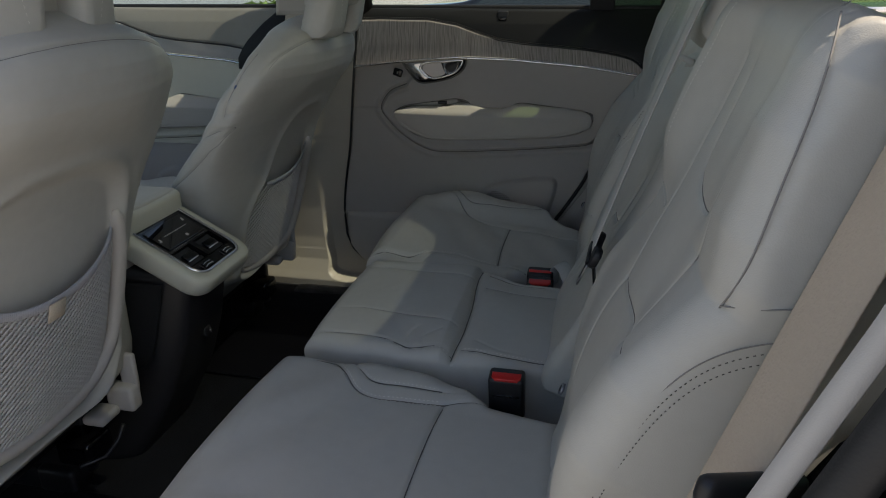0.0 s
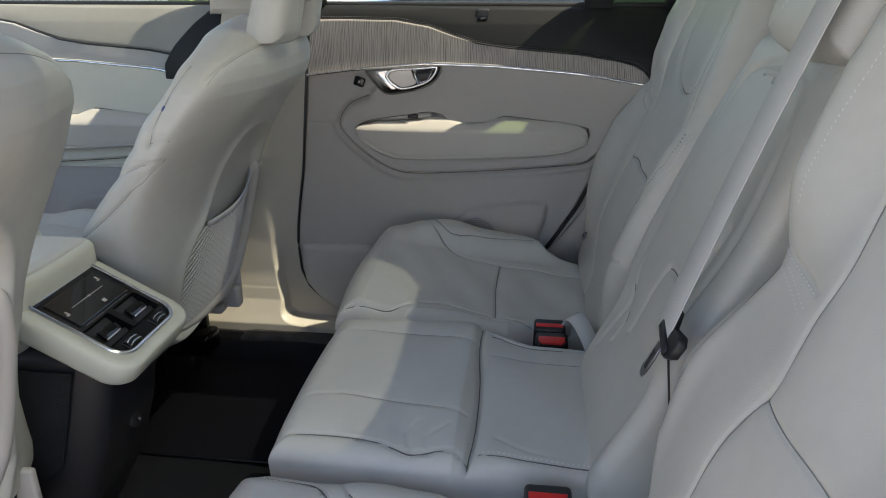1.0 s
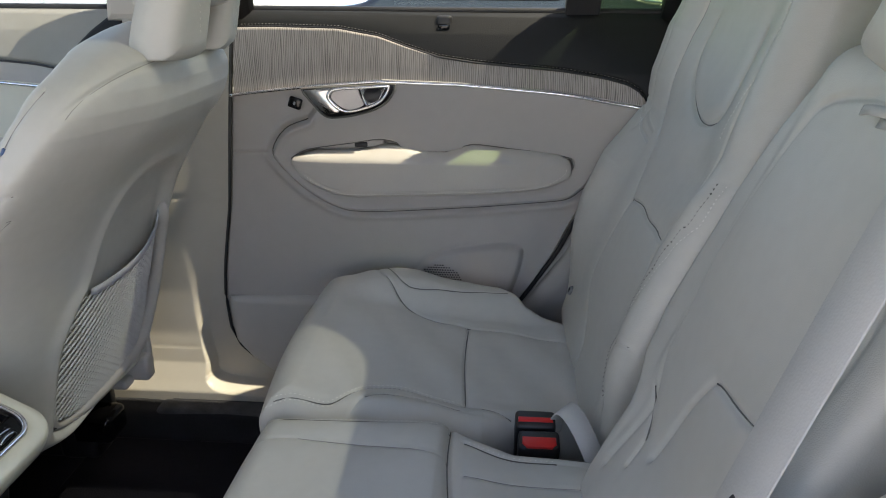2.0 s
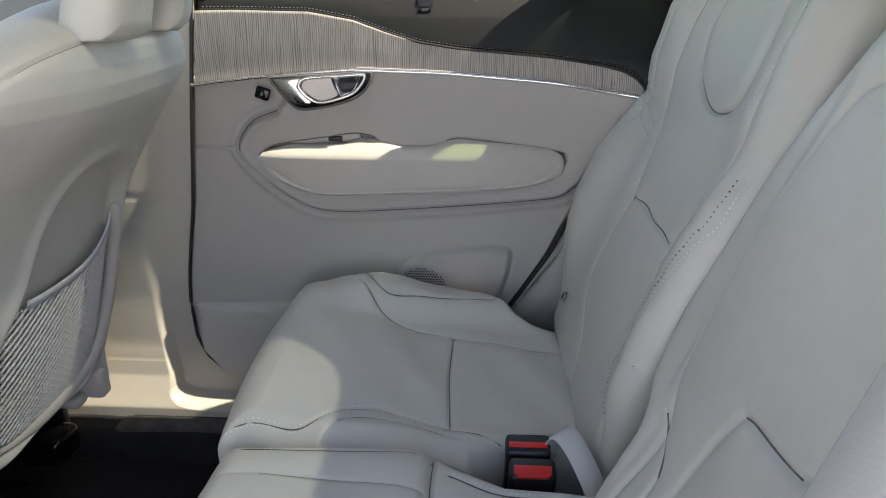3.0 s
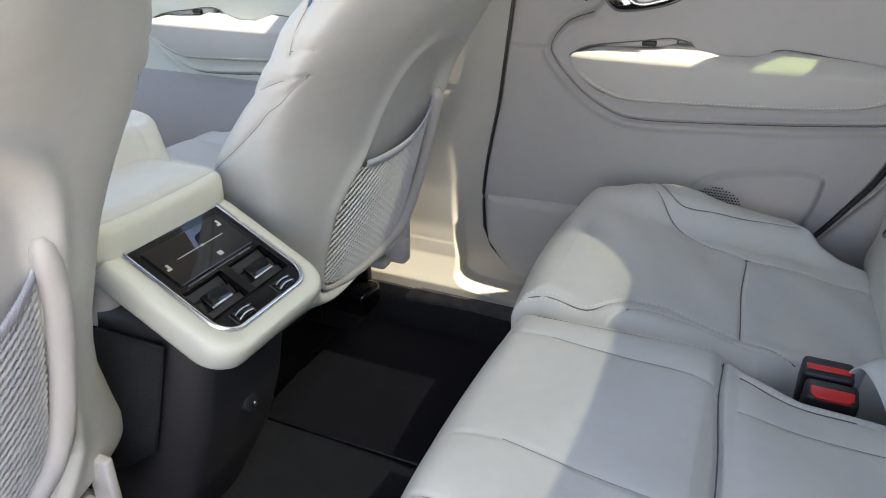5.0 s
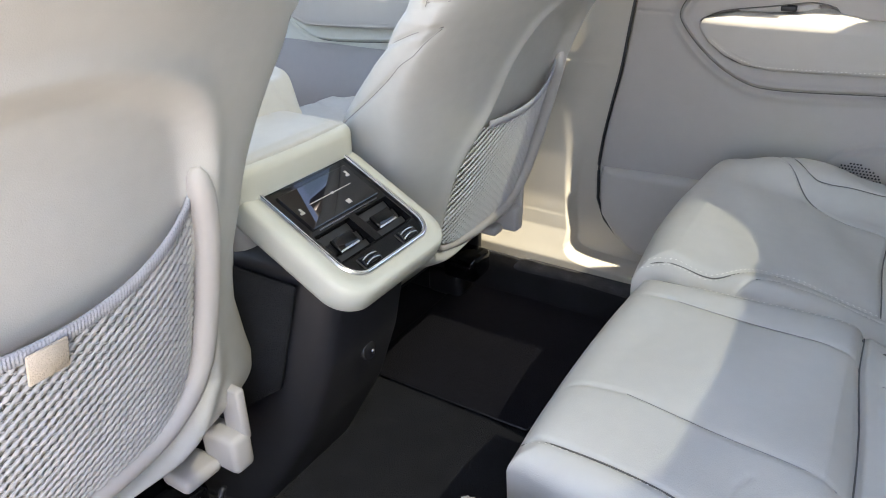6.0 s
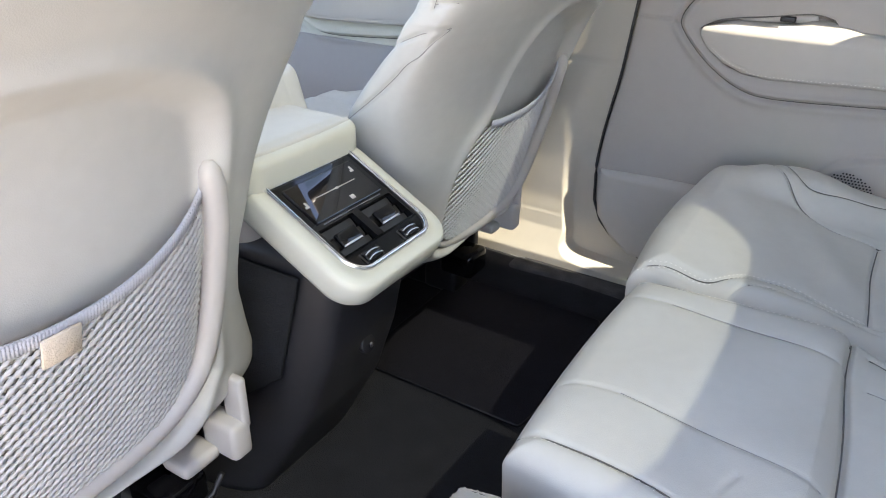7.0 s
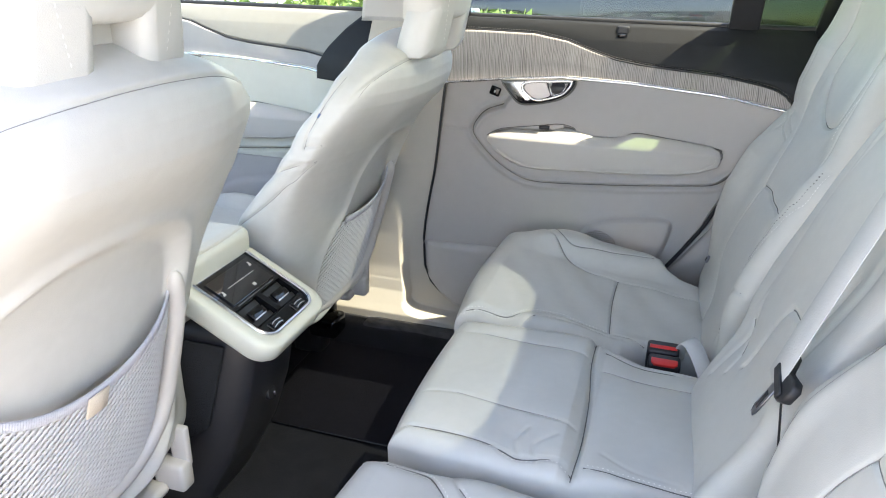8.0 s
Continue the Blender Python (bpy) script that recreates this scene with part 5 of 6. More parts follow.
def front_seat(s, far):
    yc = 0.372
    side = "far" if far else "near"
    seat = thing("front_seat", "pale grey leather front seat, rear net pocket," + (" beside the far door" if far else " by the open doorway"), "car seat", (-0.85, s * yc, 0.0), "front seats")
    # winged back as rings from bottom to top; its rear is narrower than its wings
    n, m = 360, 300
    zb = 0.274 if far else 0.224
    zz = zb + (0.867 - zb) * (1 - (1 - np.linspace(0, 1, m)) ** 1.25)
    th = np.linspace(0, 2 * np.pi, n, endpoint=False)
    Z, TH = np.meshgrid(zz, th, indexing="ij")
    cap = np.sqrt(np.clip(1 - ((Z - 0.775) / 0.093).clip(0, 1) ** 2.4, 0.0, 1)) * np.sqrt(np.clip(1 - ((zb + 0.04 - Z) / 0.0405).clip(0, 1) ** 2, 0.0, 1)) + 0.002
    wing = I(Z, (0.235, 0.31, 0.40, 0.52, 0.62, 0.68, 0.72, 0.77, 0.81, 0.84, 0.865), (0.215, 0.234, 0.234, 0.246, 0.268, 0.278, 0.274, 0.252, 0.224, 0.193, 0.158))
    rear_w = I(Z, (0.235, 0.285, 0.32, 0.38, 0.45, 0.52, 0.60, 0.68, 0.74, 0.80, 0.865), (0.215, 0.236, 0.240, 0.236, 0.236, 0.242, 0.250, 0.246, 0.226, 0.195, 0.155))
    if not far:
        rear_w = I(Z, (0.224, 0.262, 0.285, 0.32, 0.38, 0.45, 0.52, 0.60, 0.68, 0.74, 0.80, 0.865), (0.262, 0.284, 0.282, 0.270, 0.251, 0.243, 0.247, 0.256, 0.246, 0.222, 0.188, 0.145))
        wing = np.where(Z < 0.50, np.maximum(wing, rear_w - 0.012), wing)
    dep = I(Z, (0.235, 0.45, 0.545, 0.605, 0.645, 0.69, 0.735, 0.80, 0.865), (0.165, 0.172, 0.150, 0.115, 0.096, 0.092, 0.112, 0.120, 0.09))
    c, sn = np.cos(TH), np.sin(TH)
    k = 2 / 6.5
    w01 = np.sign(c) * abs(c) ** k
    d01 = np.sign(sn) * np.where(sn > 0, abs(sn) ** (2 / 2.5), abs(sn) ** k)
    w01 = np.sign(c) * np.where(sn > 0, abs(c) ** (2 / 2.5), abs(c) ** k)
    t = (d01 + 1) / 2
    half = wing + (rear_w - wing) * ease(0.45, 1.0, t)
    W = w01 * half * cap
    xr = rear_x(Z)
    X = xr - dep + dep * t * 1.0
    X = np.where(t > 0.0, xr - dep * (1 - t), X)
    mid = xr - dep * 0.5
    X = mid + (X - mid) * np.clip(cap * 1.3, 0, 1)
    # front: hollow between the wings
    X = X - 0.022 * ease(0.35, 0.0, t) * ease(0.10, 0.20, abs(W)) * ease(0.84, 0.66, Z) + 0.01 * ease(0.5, 0, t)
    rear = ease(0.80, 0.97, t)
    # moulded hollow of the hard shell below the padded hood
    inboard = [(-0.140, 0.32), (-0.131, 0.45), (-0.088, 0.53), (-0.06, 0.62), (-0.03, 0.655)] if far else [(-0.166, 0.32), (-0.160, 0.50), (-0.150, 0.61), (-0.08, 0.655)]
    hood = signed(spline(inboard + [(0.0, 0.663), (0.08, 0.655), (0.148, 0.61), (0.160, 0.50), (0.166, 0.32), (0.12, zb + 0.027), (0, zb + 0.010), (-0.12, zb + 0.027), (inboard[0][0], 0.318)], 0.012), W, Z)
    X = X - rear * 0.017 * ease(-0.014, 0.018, hood)
    X = X - rear * (0.055 if far else 0.045) * ease(0.002, 0.024, hood) * ease(0.505 if far else 0.482, 0.44, Z)
    X = X + rear * 0.006 * np.exp(-((hood + 0.012) / 0.014) ** 2)
    # rounded hood above
    X = X + rear * 0.012 * np.exp(-((Z - 0.74) / 0.05) ** 2) * ease(0.22, 0.10, abs(W))
    top_seam = spline([(-0.272, 0.730), (-0.260, 0.757), (-0.238, 0.783), (-0.186, 0.809), (-0.11, 0.825), (0, 0.831), (0.11, 0.825), (0.186, 0.809), (0.238, 0.783), (0.260, 0.757), (0.272, 0.730)], 0.012)
    ds = distance_to(top_seam, W, Z)
    X = X - 0.0026 * np.exp(-(ds / 0.003) ** 2) * ease(0.3, 0.6, t)
    # seams along the flank
    gather = spline([(-0.66, 0.625), (-0.615, 0.653), (-0.57, 0.671), (-0.548, 0.676)], 0.004)
    slant = spline([(-0.550, 0.674), (-0.58, 0.648), (-0.611, 0.621), (-0.66, 0.580), (-0.72, 0.535)], 0.004)
    edge_seam = spline([(-0.563, 0.698), (-0.555, 0.726), (-0.543, 0.750), (-0.535, 0.768), (-0.512, 0.806)], 0.004)
    corner = spline([(-0.562, 0.702), (-0.548, 0.704), (-0.535, 0.705)], 0.004)
    cuts = [gather, slant, edge_seam, corner]
    for line in cuts:
        W = W - np.sign(W) * 0.0024 * np.exp(-(distance_to(line, X, Z) / 0.003) ** 2) * ease(0.12, 0.17, abs(W))
    flank = (t > 0.02) & (t < 0.9)
    def on_flank(line, q):
        pick = np.where((np.sign(W) == q) & flank)
        px, pz, pw = X[pick], Z[pick], W[pick]
        out = []
        for x, z in line:
            d = (px - x) ** 2 + (pz - z) ** 2
            k = np.argpartition(d, 6)[:6]
            if d[k].min() < 1.5e-4:
                g = 1 / (d[k] + 1e-7)
                out.append(((px[k] * g).sum() / g.sum(), (pw[k] * g).sum() / g.sum(), (pz[k] * g).sum() / g.sum()))
        return np.array(out)
    lean = 0.0 if far else 0.09
    dz = -0.045 if far else 0.0
    threads = []
    for line in cuts:
        for q in (-1, 1):
            p = on_flank(line, q)
            if len(p) > 4:
                for _ in range(12):
                    p[1:-1] = (p[:-2] + 2 * p[1:-1] + p[2:]) / 4
                p[:, 1] += q * 0.0006
                threads.append(p)
    rear_pick = np.where(t > 0.6)
    top_line = []
    for w, z in top_seam[abs(top_seam[:, 0]) < 0.25]:
        i = np.argmin((W[rear_pick] - w) ** 2 + (Z[rear_pick] - z) ** 2)
        top_line.append((X[rear_pick][i] + 0.0008, W[rear_pick][i], Z[rear_pick][i]))
    top_line = np.array(top_line)
    for _ in range(3):
        top_line[1:-1] = (top_line[:-2] + 2 * top_line[1:-1] + top_line[2:]) / 4
    threads = [tube(np.column_stack([p[:, 0] - lean * np.clip(p[:, 2] - 0.5, 0, 1), yc + p[:, 1], p[:, 2] + dz]), r, 5) for p, r in [(p, 0.00045) for p in threads] + [(top_line, 0.0004)]]
    X = X - lean * np.clip(Z - 0.5, 0, 1)
    v = np.stack([X, yc + W, Z + dz], -1).reshape(-1, 3)
    f = quads(m, n, True).tolist() + [list(range(n))[::-1], list(range((m - 1) * n, m * n))]
    back = part("backrest", mirrored((v, f), s), LEATHER, seat, "leather-trimmed winged backrest with a hard hollow shell")
    part("seam", mirrored(joined(*threads), s), SOFT, back, "tucked sewn joint")
    # raised rib that carries the net
    def on_shell(w, z, out=0.0):
        return (float(rear_x(z)) - lean * max(z - 0.5, 0) + out - 0.016, s * (yc + w), z + dz)
    half_line = [(0.154, 0.568), (0.163, 0.52), (0.166, 0.46), (0.165, 0.40), (0.158, 0.345), (0.135, 0.305), (0.09, 0.278), (0.0, 0.268)]
    other = [(-a, b) for a, b in half_line[-2::-1]]
    if far:
        half_line = [(0.154, 0.568), (0.163, 0.52), (0.166, 0.46), (0.163, 0.40), (0.150, 0.345), (0.125, 0.315), (0.08, 0.303), (0.0, 0.298)]
        other = [(-0.08, 0.302), (-0.125, 0.318), (-0.138, 0.36), (-0.134, 0.42), (-0.118, 0.48), (-0.088, 0.525)]
    loop = spline(half_line + other, 0.008)
    rad = np.interp(np.linspace(0, 1, len(loop)), (0, 0.008, 0.03, 0.55, 0.70, 0.97, 0.992, 1), (0.004, 0.009, 0.012, 0.012, 0.004, 0.004, 0.003, 0.002) if far else (0.004, 0.009, 0.012, 0.012, 0.012, 0.012, 0.009, 0.004))
    part("net_rib", tube([on_shell(a, b) for a, b in loop], rad, 12), SHELL, back, "moulded plastic rib round the net")
    part("rib_joint", tube([on_shell(a + 0.0115 * np.sign(a) * min(1, abs(a) / 0.12), b - 0.010 * ease(0.12, 0.02, abs(a)) , -0.004) for a, b in loop], 0.0012, 5), JOINT, back, "dark joint beside the rib")
    # net: broad cords one way, thin ones crossing behind, hung from an elastic band
    if far:
        band = lambda w: 0.508 + np.where(np.asarray(w) < 0, 0.012, 0.046) * (abs(w) / 0.152) ** 2.2
    else:
        band = lambda w: 0.486 + 0.053 * (abs(w) / 0.152) ** 2.15
    base = lambda w: I(abs(w), (0.0, 0.09, 0.135, 0.158), (0.302, 0.310, 0.328, 0.36) if far else (0.272, 0.283, 0.308, 0.345))
    inner_side = lambda z: I(z, (0.27, 0.30, 0.37, 0.45, 0.53), (-0.146, -0.146, -0.147, -0.142, -0.100)) if far else -1.0
    cords = []
    step, slope = (0.0165, 0.70) if far else (0.0145, 0.66)
    for sign in (1, -1):
        broad = sign == s
        for c0 in np.arange(-0.55, 0.55, step):
            ws = np.linspace(-0.156, 0.156, 261)
            z = 0.40 + sign * slope * (ws - c0)
            ok = (z < band(ws) - 0.004) & (z > base(ws)) & (ws > inner_side(z))
            if ok.sum() < 6:
                continue
            ws, z = ws[ok], z[ok]
            frac = np.clip((z - base(ws)) / (band(ws) - base(ws) + 1e-6), 0, 1)
            h = (0.014 * (1 - (ws / 0.155) ** 2) + 0.002) * np.sin(frac ** 0.7 * np.pi / 2) + (0.0006 if broad else -0.0006)
            line = [on_shell(a, b, 0.002 + e - 0.012 * (abs(a) / 0.155) ** 6) for a, b, e in zip(ws, z, h)]
            phase = np.cos(2 * np.pi * (ws - c0 + sign * (z - 0.40) / slope) / step)
            cords.append(tube(line, 0.0019 - 0.0005 * phase if broad else (0.0018 if far else 0.0015), 5, flat=0.7, up=(1, 0, 0.3)))
    net = part("net", joined(*cords), CORD, back, "grey elastic netting")
    net["kind"] = "stuff"
    ws = np.linspace(-0.086 if far else -0.153, 0.153, 420)
    part("elastic_band", strap([on_shell(a, float(band(a)), 0.014 * (1 - (a / 0.155) ** 2) + 0.006 - 0.014 * (abs(a) / 0.155) ** 6) for a in ws], 0.0125, ((0.0022 if far else 0.0034) + 0.0010 * np.sin(ws * 2 * np.pi / 0.0028))[:, None], (0.25, 0, 0.97)), BAND, net, "ribbed lilac grey elastic band")
    if not far:
        c = on_shell(0.004, 0.474, 0.024)
        tag = part("fabric_tag", moved(block((-0.0015, -0.016, -0.016), (0.0015, 0.016, 0.014), 0.001, 1), Matrix.Translation(c) @ pose(0, 0, 0, 0, 18, 0)), TAG, net, "beige fabric tag")
    # small sewn-in tag on the inner wing
    spot = on_flank([(-0.543, 0.750)], -1)
    if len(spot):
        x, w, z = spot[0]
        part("wing_tag", moved(block((-0.0016, -0.0018, -0.0045), (0.0016, 0.0012, 0.0045), 0.0005, 1), Matrix.Translation((x - lean * 0.25, s * (yc + w), z + dz)) @ pose(0, 0, 0, 0, 28, 0)), BLUE_TAG, back, "tiny blue fabric tag")
    # hinge covers and black rails under the back
    for q in (-1, 1):
        if (q * s < 0) != far:
            y = 0.517 if far else -0.180
            up = 0.0 if far else 0.012
            cover = part("hinge_cover", block((-0.695, y - 0.017, 0.190 - up), (-0.640, y + 0.013, 0.240 - up), 0.008, 3), SHELL, seat, "grey plastic hinge cover")
            part("hinge_arm", block((-0.672, y + 0.002, 0.215), (-0.641, y + 0.014, 0.285), 0.004, 3), SHELL, seat, "grey plastic hinge arm")
            part("cover_lip", block((-0.712, y - (0.065 if not far else 0.045), 0.186 - up), (-0.668, y - 0.012, 0.205 - up), 0.008, 3), SHELL, cover)
            part("recliner", block((-0.76, y - 0.085, 0.10), (-0.69, y - 0.02, 0.150), 0.010, 3), PIANO, seat, "gloss black recliner linkage")
            if not far:
                part("latch_wire", tube([(-0.665, y - 0.02, 0.155), (-0.672, y - 0.03, 0.13), (-0.68, y - 0.06, 0.112), (-0.70, y - 0.10, 0.118)], 0.004, 8), BLACK, seat, "black latch wire")
        rail = part("seat_rail", block((-1.16, s * yc + q * 0.17 - 0.022, 0.0), (-0.79, s * yc + q * 0.17 + 0.022, 0.05), 0.006), BLACK, seat, "black steel seat rail")
        part("rail_cover", block((-0.85, s * yc + q * 0.17 - 0.03, 0.0), (-0.77, s * yc + q * 0.17 + 0.03, 0.055), 0.012, 3), BLACK, rail)
        part("seat_leg", block((-1.08, s * yc + q * 0.17 - 0.012, 0.045), (-0.74, s * yc + q * 0.17 + 0.012, 0.19), 0.006), BLACK, seat)
    part("cross_tube", tube([(-0.80, s * (yc - 0.19), 0.12), (-0.80, s * (yc + 0.19), 0.12)], 0.014, 12), BLACK, seat)
    # cushion
    cush = pillow(lambda a, b: (-0.955 + 0.220 * a, yc + 0.262 * b - 0.012 * a * abs(b)), lambda x, y: 0.352 - 0.06 * (x + 0.935) + 0.022 * ease(0.14, 0.21, abs(y - yc)) * ease(-1.13, -1.02, x), 0.17, 150, 150, 0.05, 0.25, 0.2, [(((-1.16, yc - 0.17), (-0.95, yc - 0.155), (-0.7, yc - 0.15)), 0.004, 0.003), (((-1.16, yc + 0.17), (-0.95, yc + 0.155), (-0.7, yc + 0.15)), 0.004, 0.003), (((-0.90, yc - 0.15), (-0.90, yc + 0.15)), 0.004, 0.003)])
    part("cushion", mirrored(cush, s), LEATHER, seat, "leather seat cushion")
    part("side_valance", block((-1.14, s * yc - 0.235, 0.13), (-0.76, s * yc + 0.235, 0.25), 0.03, 3), BLACK, seat, "black plastic valance")
    # head restraint with an arched opening below
    hx0 = -0.398 if far else -0.425 - lean * 0.65
    face = Matrix(((0, 0, 1, hx0), (1, 0, 0, 0), (0, 1, 0, 0), (0, 0, 0, 1)))
    hx = lambda y, z: (0.22 - lean) * (z - dz - 0.836) - 1.2 * (y - yc) ** 2
    main = pillow(lambda a, b: (yc + 0.113 * a * (1 + 0.06 * b), 0.964 + dz + 0.080 * b), hx, 0.062, 110, 90, 0.022, 0.10, 0.30, [(((yc + 0.07, 0.86 + dz), (yc + 0.082, 0.93 + dz), (yc + 0.084, 1.03 + dz)), 0.002, 0.0022), (((yc - 0.07, 0.86 + dz), (yc - 0.082, 0.93 + dz), (yc - 0.084, 1.03 + dz)), 0.002, 0.0022)], face)
    lobes = [pillow(lambda a, b, q=q: (yc + q * (0.068 - 0.004 * b + (0.040 - 0.004 * b) * a), 0.874 + dz + 0.050 * b), hx, 0.055, 60, 60, 0.016, 0.037, 0.30, [], face, q < 0) for q in (-1, 1)]
    head = part("headrest", mirrored(joined(main, *lobes), s), LEATHER, seat, "leather head restraint with an arched opening")
    part("neck", block((hx0 - 0.075, s * yc - 0.05, 0.80 + dz), (hx0 - 0.035, s * yc + 0.05, 0.93 + dz), 0.014, 3), LEATHER, head, "padded leather neck")
    hf = lambda y, z: hx0 + (0.22 - lean) * (z - dz - 0.836) - 1.2 * (y - yc) ** 2 + 0.0005
    for q in (-1, 1):
        st = stitches(((yc + q * 0.060, 0.852 + dz), (yc + q * 0.074, 0.92 + dz), (yc + q * 0.078, 1.0 + dz)), hf, 0.005, 0.003, width=0.0016)
        v = st[0][:, [2, 0, 1]]
        part("stitching", mirrored((v, st[1]), s), THREAD, head, "pale thread")


front_seat(1, True)
front_seat(-1, False)


# ---- centre console ----
def console():
    base = thing("centre_console", "blond centre console with black rear vents and touch panel", "centre console", (-0.75, 0.0, 0.0))
    hw = 0.098
    # dark lower body
    zz = np.linspace(0, 0.40, 40)
    rx = I(zz, (0.0, 0.06, 0.15, 0.25, 0.36, 0.40), (-0.725, -0.69, -0.640, -0.604, -0.580, -0.578))
    ww = I(zz, (0, 0.1, 0.25, 0.4), (0.125, 0.108, 0.097, 0.090))
    out = round_rect(1, 1, 0.35, 8)
    V = []
    for x, w, z in zip(rx, ww, zz):
        V += [((x - 0.30) + 0.30 * a, w * b, z) for a, b in out]
    n = len(out)
    body = part("lower_body", (np.array(V), quads(len(zz), n, True).tolist() + [list(range(n))[::-1], list(range(len(V) - n, len(V)))]), HOUSING, base, "matt black lower housing")
    for q in (-1, 1):
        loop = [(-0.98, q * 0.106, 0.03), (-0.70, q * 0.110, 0.20), (-0.655, q * 0.099, 0.235), (-0.615, q * 0.094, 0.385), (-0.98, q * 0.094, 0.385)]
        part("side_carpet", prism(loop, (0, q * 0.006, 0), 0.002), CARPET, body, "black carpet side lining")
    sock = part("socket", moved(cylinder(0.0125, 0.008), Matrix.Translation((-0.605, 0.005, 0.243)) @ pose(0, 0, 0, 0, 78, 0)), BLACK, body, "round black socket cap")
    part("socket_mark", moved(block((-0.003, -0.002, 0.006), (0.003, 0.002, 0.0078), 0), Matrix.Translation((-0.603, 0.005, 0.243)) @ pose(0, 0, 0, 0, 78, 0)), STEEL, sock)
    # blond surround: sloped top plane with a rounded tail
    slope = Matrix.Translation((-0.615, 0, 0.4365)) @ pose(0, 0, 0, 0, 28.5, 0)
    ring = round_rect(0.098, hw, 0.036, 10)
    inn = [(1.09 * x - 0.007, y) for x, y in round_rect(0.074, hw - 0.026, 0.023, 10)]
    k = len(ring)
    rows = [[(x, y, -0.016) for x, y in inn], [(x * 1.0, y, 0.0005) for x, y in [((a + 0.007) * 1.03 - 0.007, b * 1.03) for a, b in inn]], [(x * 0.965, y * 0.955, 0.0) for x, y in ring], [(x * 0.988, y * 0.982, -0.0025) for x, y in ring], [(x, y, -0.008) for x, y in ring], [(x * 1.004, y * 1.004, -0.018) for x, y in ring], [(x * 0.99, y * 0.995, -0.031) for x, y in ring], [(x * 0.965 - 0.002, y * 0.97, -0.037) for x, y in ring], [(x * 0.92 - 0.004, y * 0.91, -0.040) for x, y in ring]]
    V = np.array([slope @ Vector(q) for r in rows for q in r])
    F = quads(len(rows), k, True).tolist() + [list(range(k))[::-1], list(range(len(V) - k, len(V)))]
    cap = part("surround", (V, F), CREAM, base, "blond plastic surround")
    part("chrome_frame", tube([tuple(slope @ Vector((1.09 * x - 0.007, y, 0.001))) for x, y in round_rect(0.0765, hw - 0.0235, 0.025, 10)], 0.0034, 8, True), CHROME, cap, "thin chrome frame")
    edge = [(1.09 * x - 0.007, y) for x, y in round_rect(0.0745, hw - 0.0255, 0.023, 8)]
    v0, v1, w0, w1 = 0.007, 0.052, 0.006, 0.066
    upper = [q for q in edge if q[0] < 0] + [(v0, -0.0725), (v0, 0.0725)]
    lower = [(v1, 0.0725)] + [q for q in edge[:9]][::-1] + [q for q in edge if q[0] > 0 and q[1] < 0][::-1] + [(v1, -0.0725)]
    plates = [upper, lower, [(v0, -0.0725), (v1, -0.0725), (v1, -w1), (v0, -w1)], [(v0, w1), (v1, w1), (v1, 0.0725), (v0, 0.0725)], [(v0, -w0), (v1, -w0), (v1, w0), (v0, w0)]]
    pieces = []
    for loop in plates:
        k2 = len(loop)
        c = sum(loop[i][0] * loop[(i + 1) % k2][1] - loop[(i + 1) % k2][0] * loop[i][1] for i in range(k2))
        loop = loop if c > 0 else loop[::-1]
        v = [tuple(slope @ Vector((x, y, z))) for z in (-0.014, 0.0) for x, y in loop]
        pieces.append((v, [list(range(k2))[::-1], list(range(k2, 2 * k2))] + [[i, (i + 1) % k2, k2 + (i + 1) % k2, k2 + i] for i in range(k2)]))
    panel = part("panel", pieces[0], PIANO, base, "gloss black control panel", smooth=False)
    for piece in pieces[1:]:
        part("panel_bar", piece, PIANO, panel, smooth=False)
    def on(lo, hi, bevel=0.0015):
        return moved(block(lo, hi, bevel, 2), slope)
    part("screen", on((-0.0575, -0.060, -0.001), (0.0, 0.060, 0.0022), 0.0012), SCREEN, panel, "dark glossy touch screen", smooth=False)
    for y, x in ((-0.050, -0.026), (0.050, -0.044)):
        ic = part("seat_icon", on((x - 0.005, y - 0.002, 0.0022), (x + 0.001, y + 0.0012, 0.0026), 0), ICON, panel, "small pale seat heating mark", smooth=False)
        part("icon_foot", on((x + 0.0005, y - 0.005, 0.0022), (x + 0.0035, y + 0.0012, 0.0026), 0), ICON, ic, smooth=False)
    part("lock_icon", on((-0.013, 0.010, 0.0022), (-0.007, 0.017, 0.0026), 0), ICON, panel, "small pale padlock mark", smooth=False)
    part("slider_line", on((-0.0305, -0.034, 0.0022), (-0.0295, 0.040, 0.0026), 0), ICON, panel, "thin pale line", smooth=False)
    part("line_knob", on((-0.0315, 0.004, 0.0022), (-0.0285, 0.008, 0.0027), 0), ICON, panel, smooth=False)
    part("bright_line", on((0.0028, -0.052, 0.0), (0.0040, 0.052, 0.0012), 0), STEEL, panel, "thin chrome line", smooth=False)
    part("bright_line", on((-0.0685, -0.062, 0.0), (-0.0660, 0.056, 0.0014), 0), CHROME, panel, "thin chrome line", smooth=False)
    for q in (-1, 1):
        y0, y1 = (w0, w1) if q > 0 else (-w1, -w0)
        yc = (y0 + y1) / 2
        well = part("air_vent", on((v0 - 0.001, y0 - 0.001, -0.0145), (v1 + 0.001, y1 + 0.001, -0.013), 0), BLACK, panel, "black air vent", smooth=False)
        for i, x in enumerate((0.0135, 0.0285, 0.0435)):
            part("slat", moved(block((-0.0060, y0 - yc + 0.001, -0.0008), (0.0060, y1 - yc - 0.001, 0.0008), 0.0006), slope @ Matrix.Translation((x, yc, -0.0095)) @ pose(0, 0, 0, 0, 14, 0)), RUBBER, well, smooth=False)
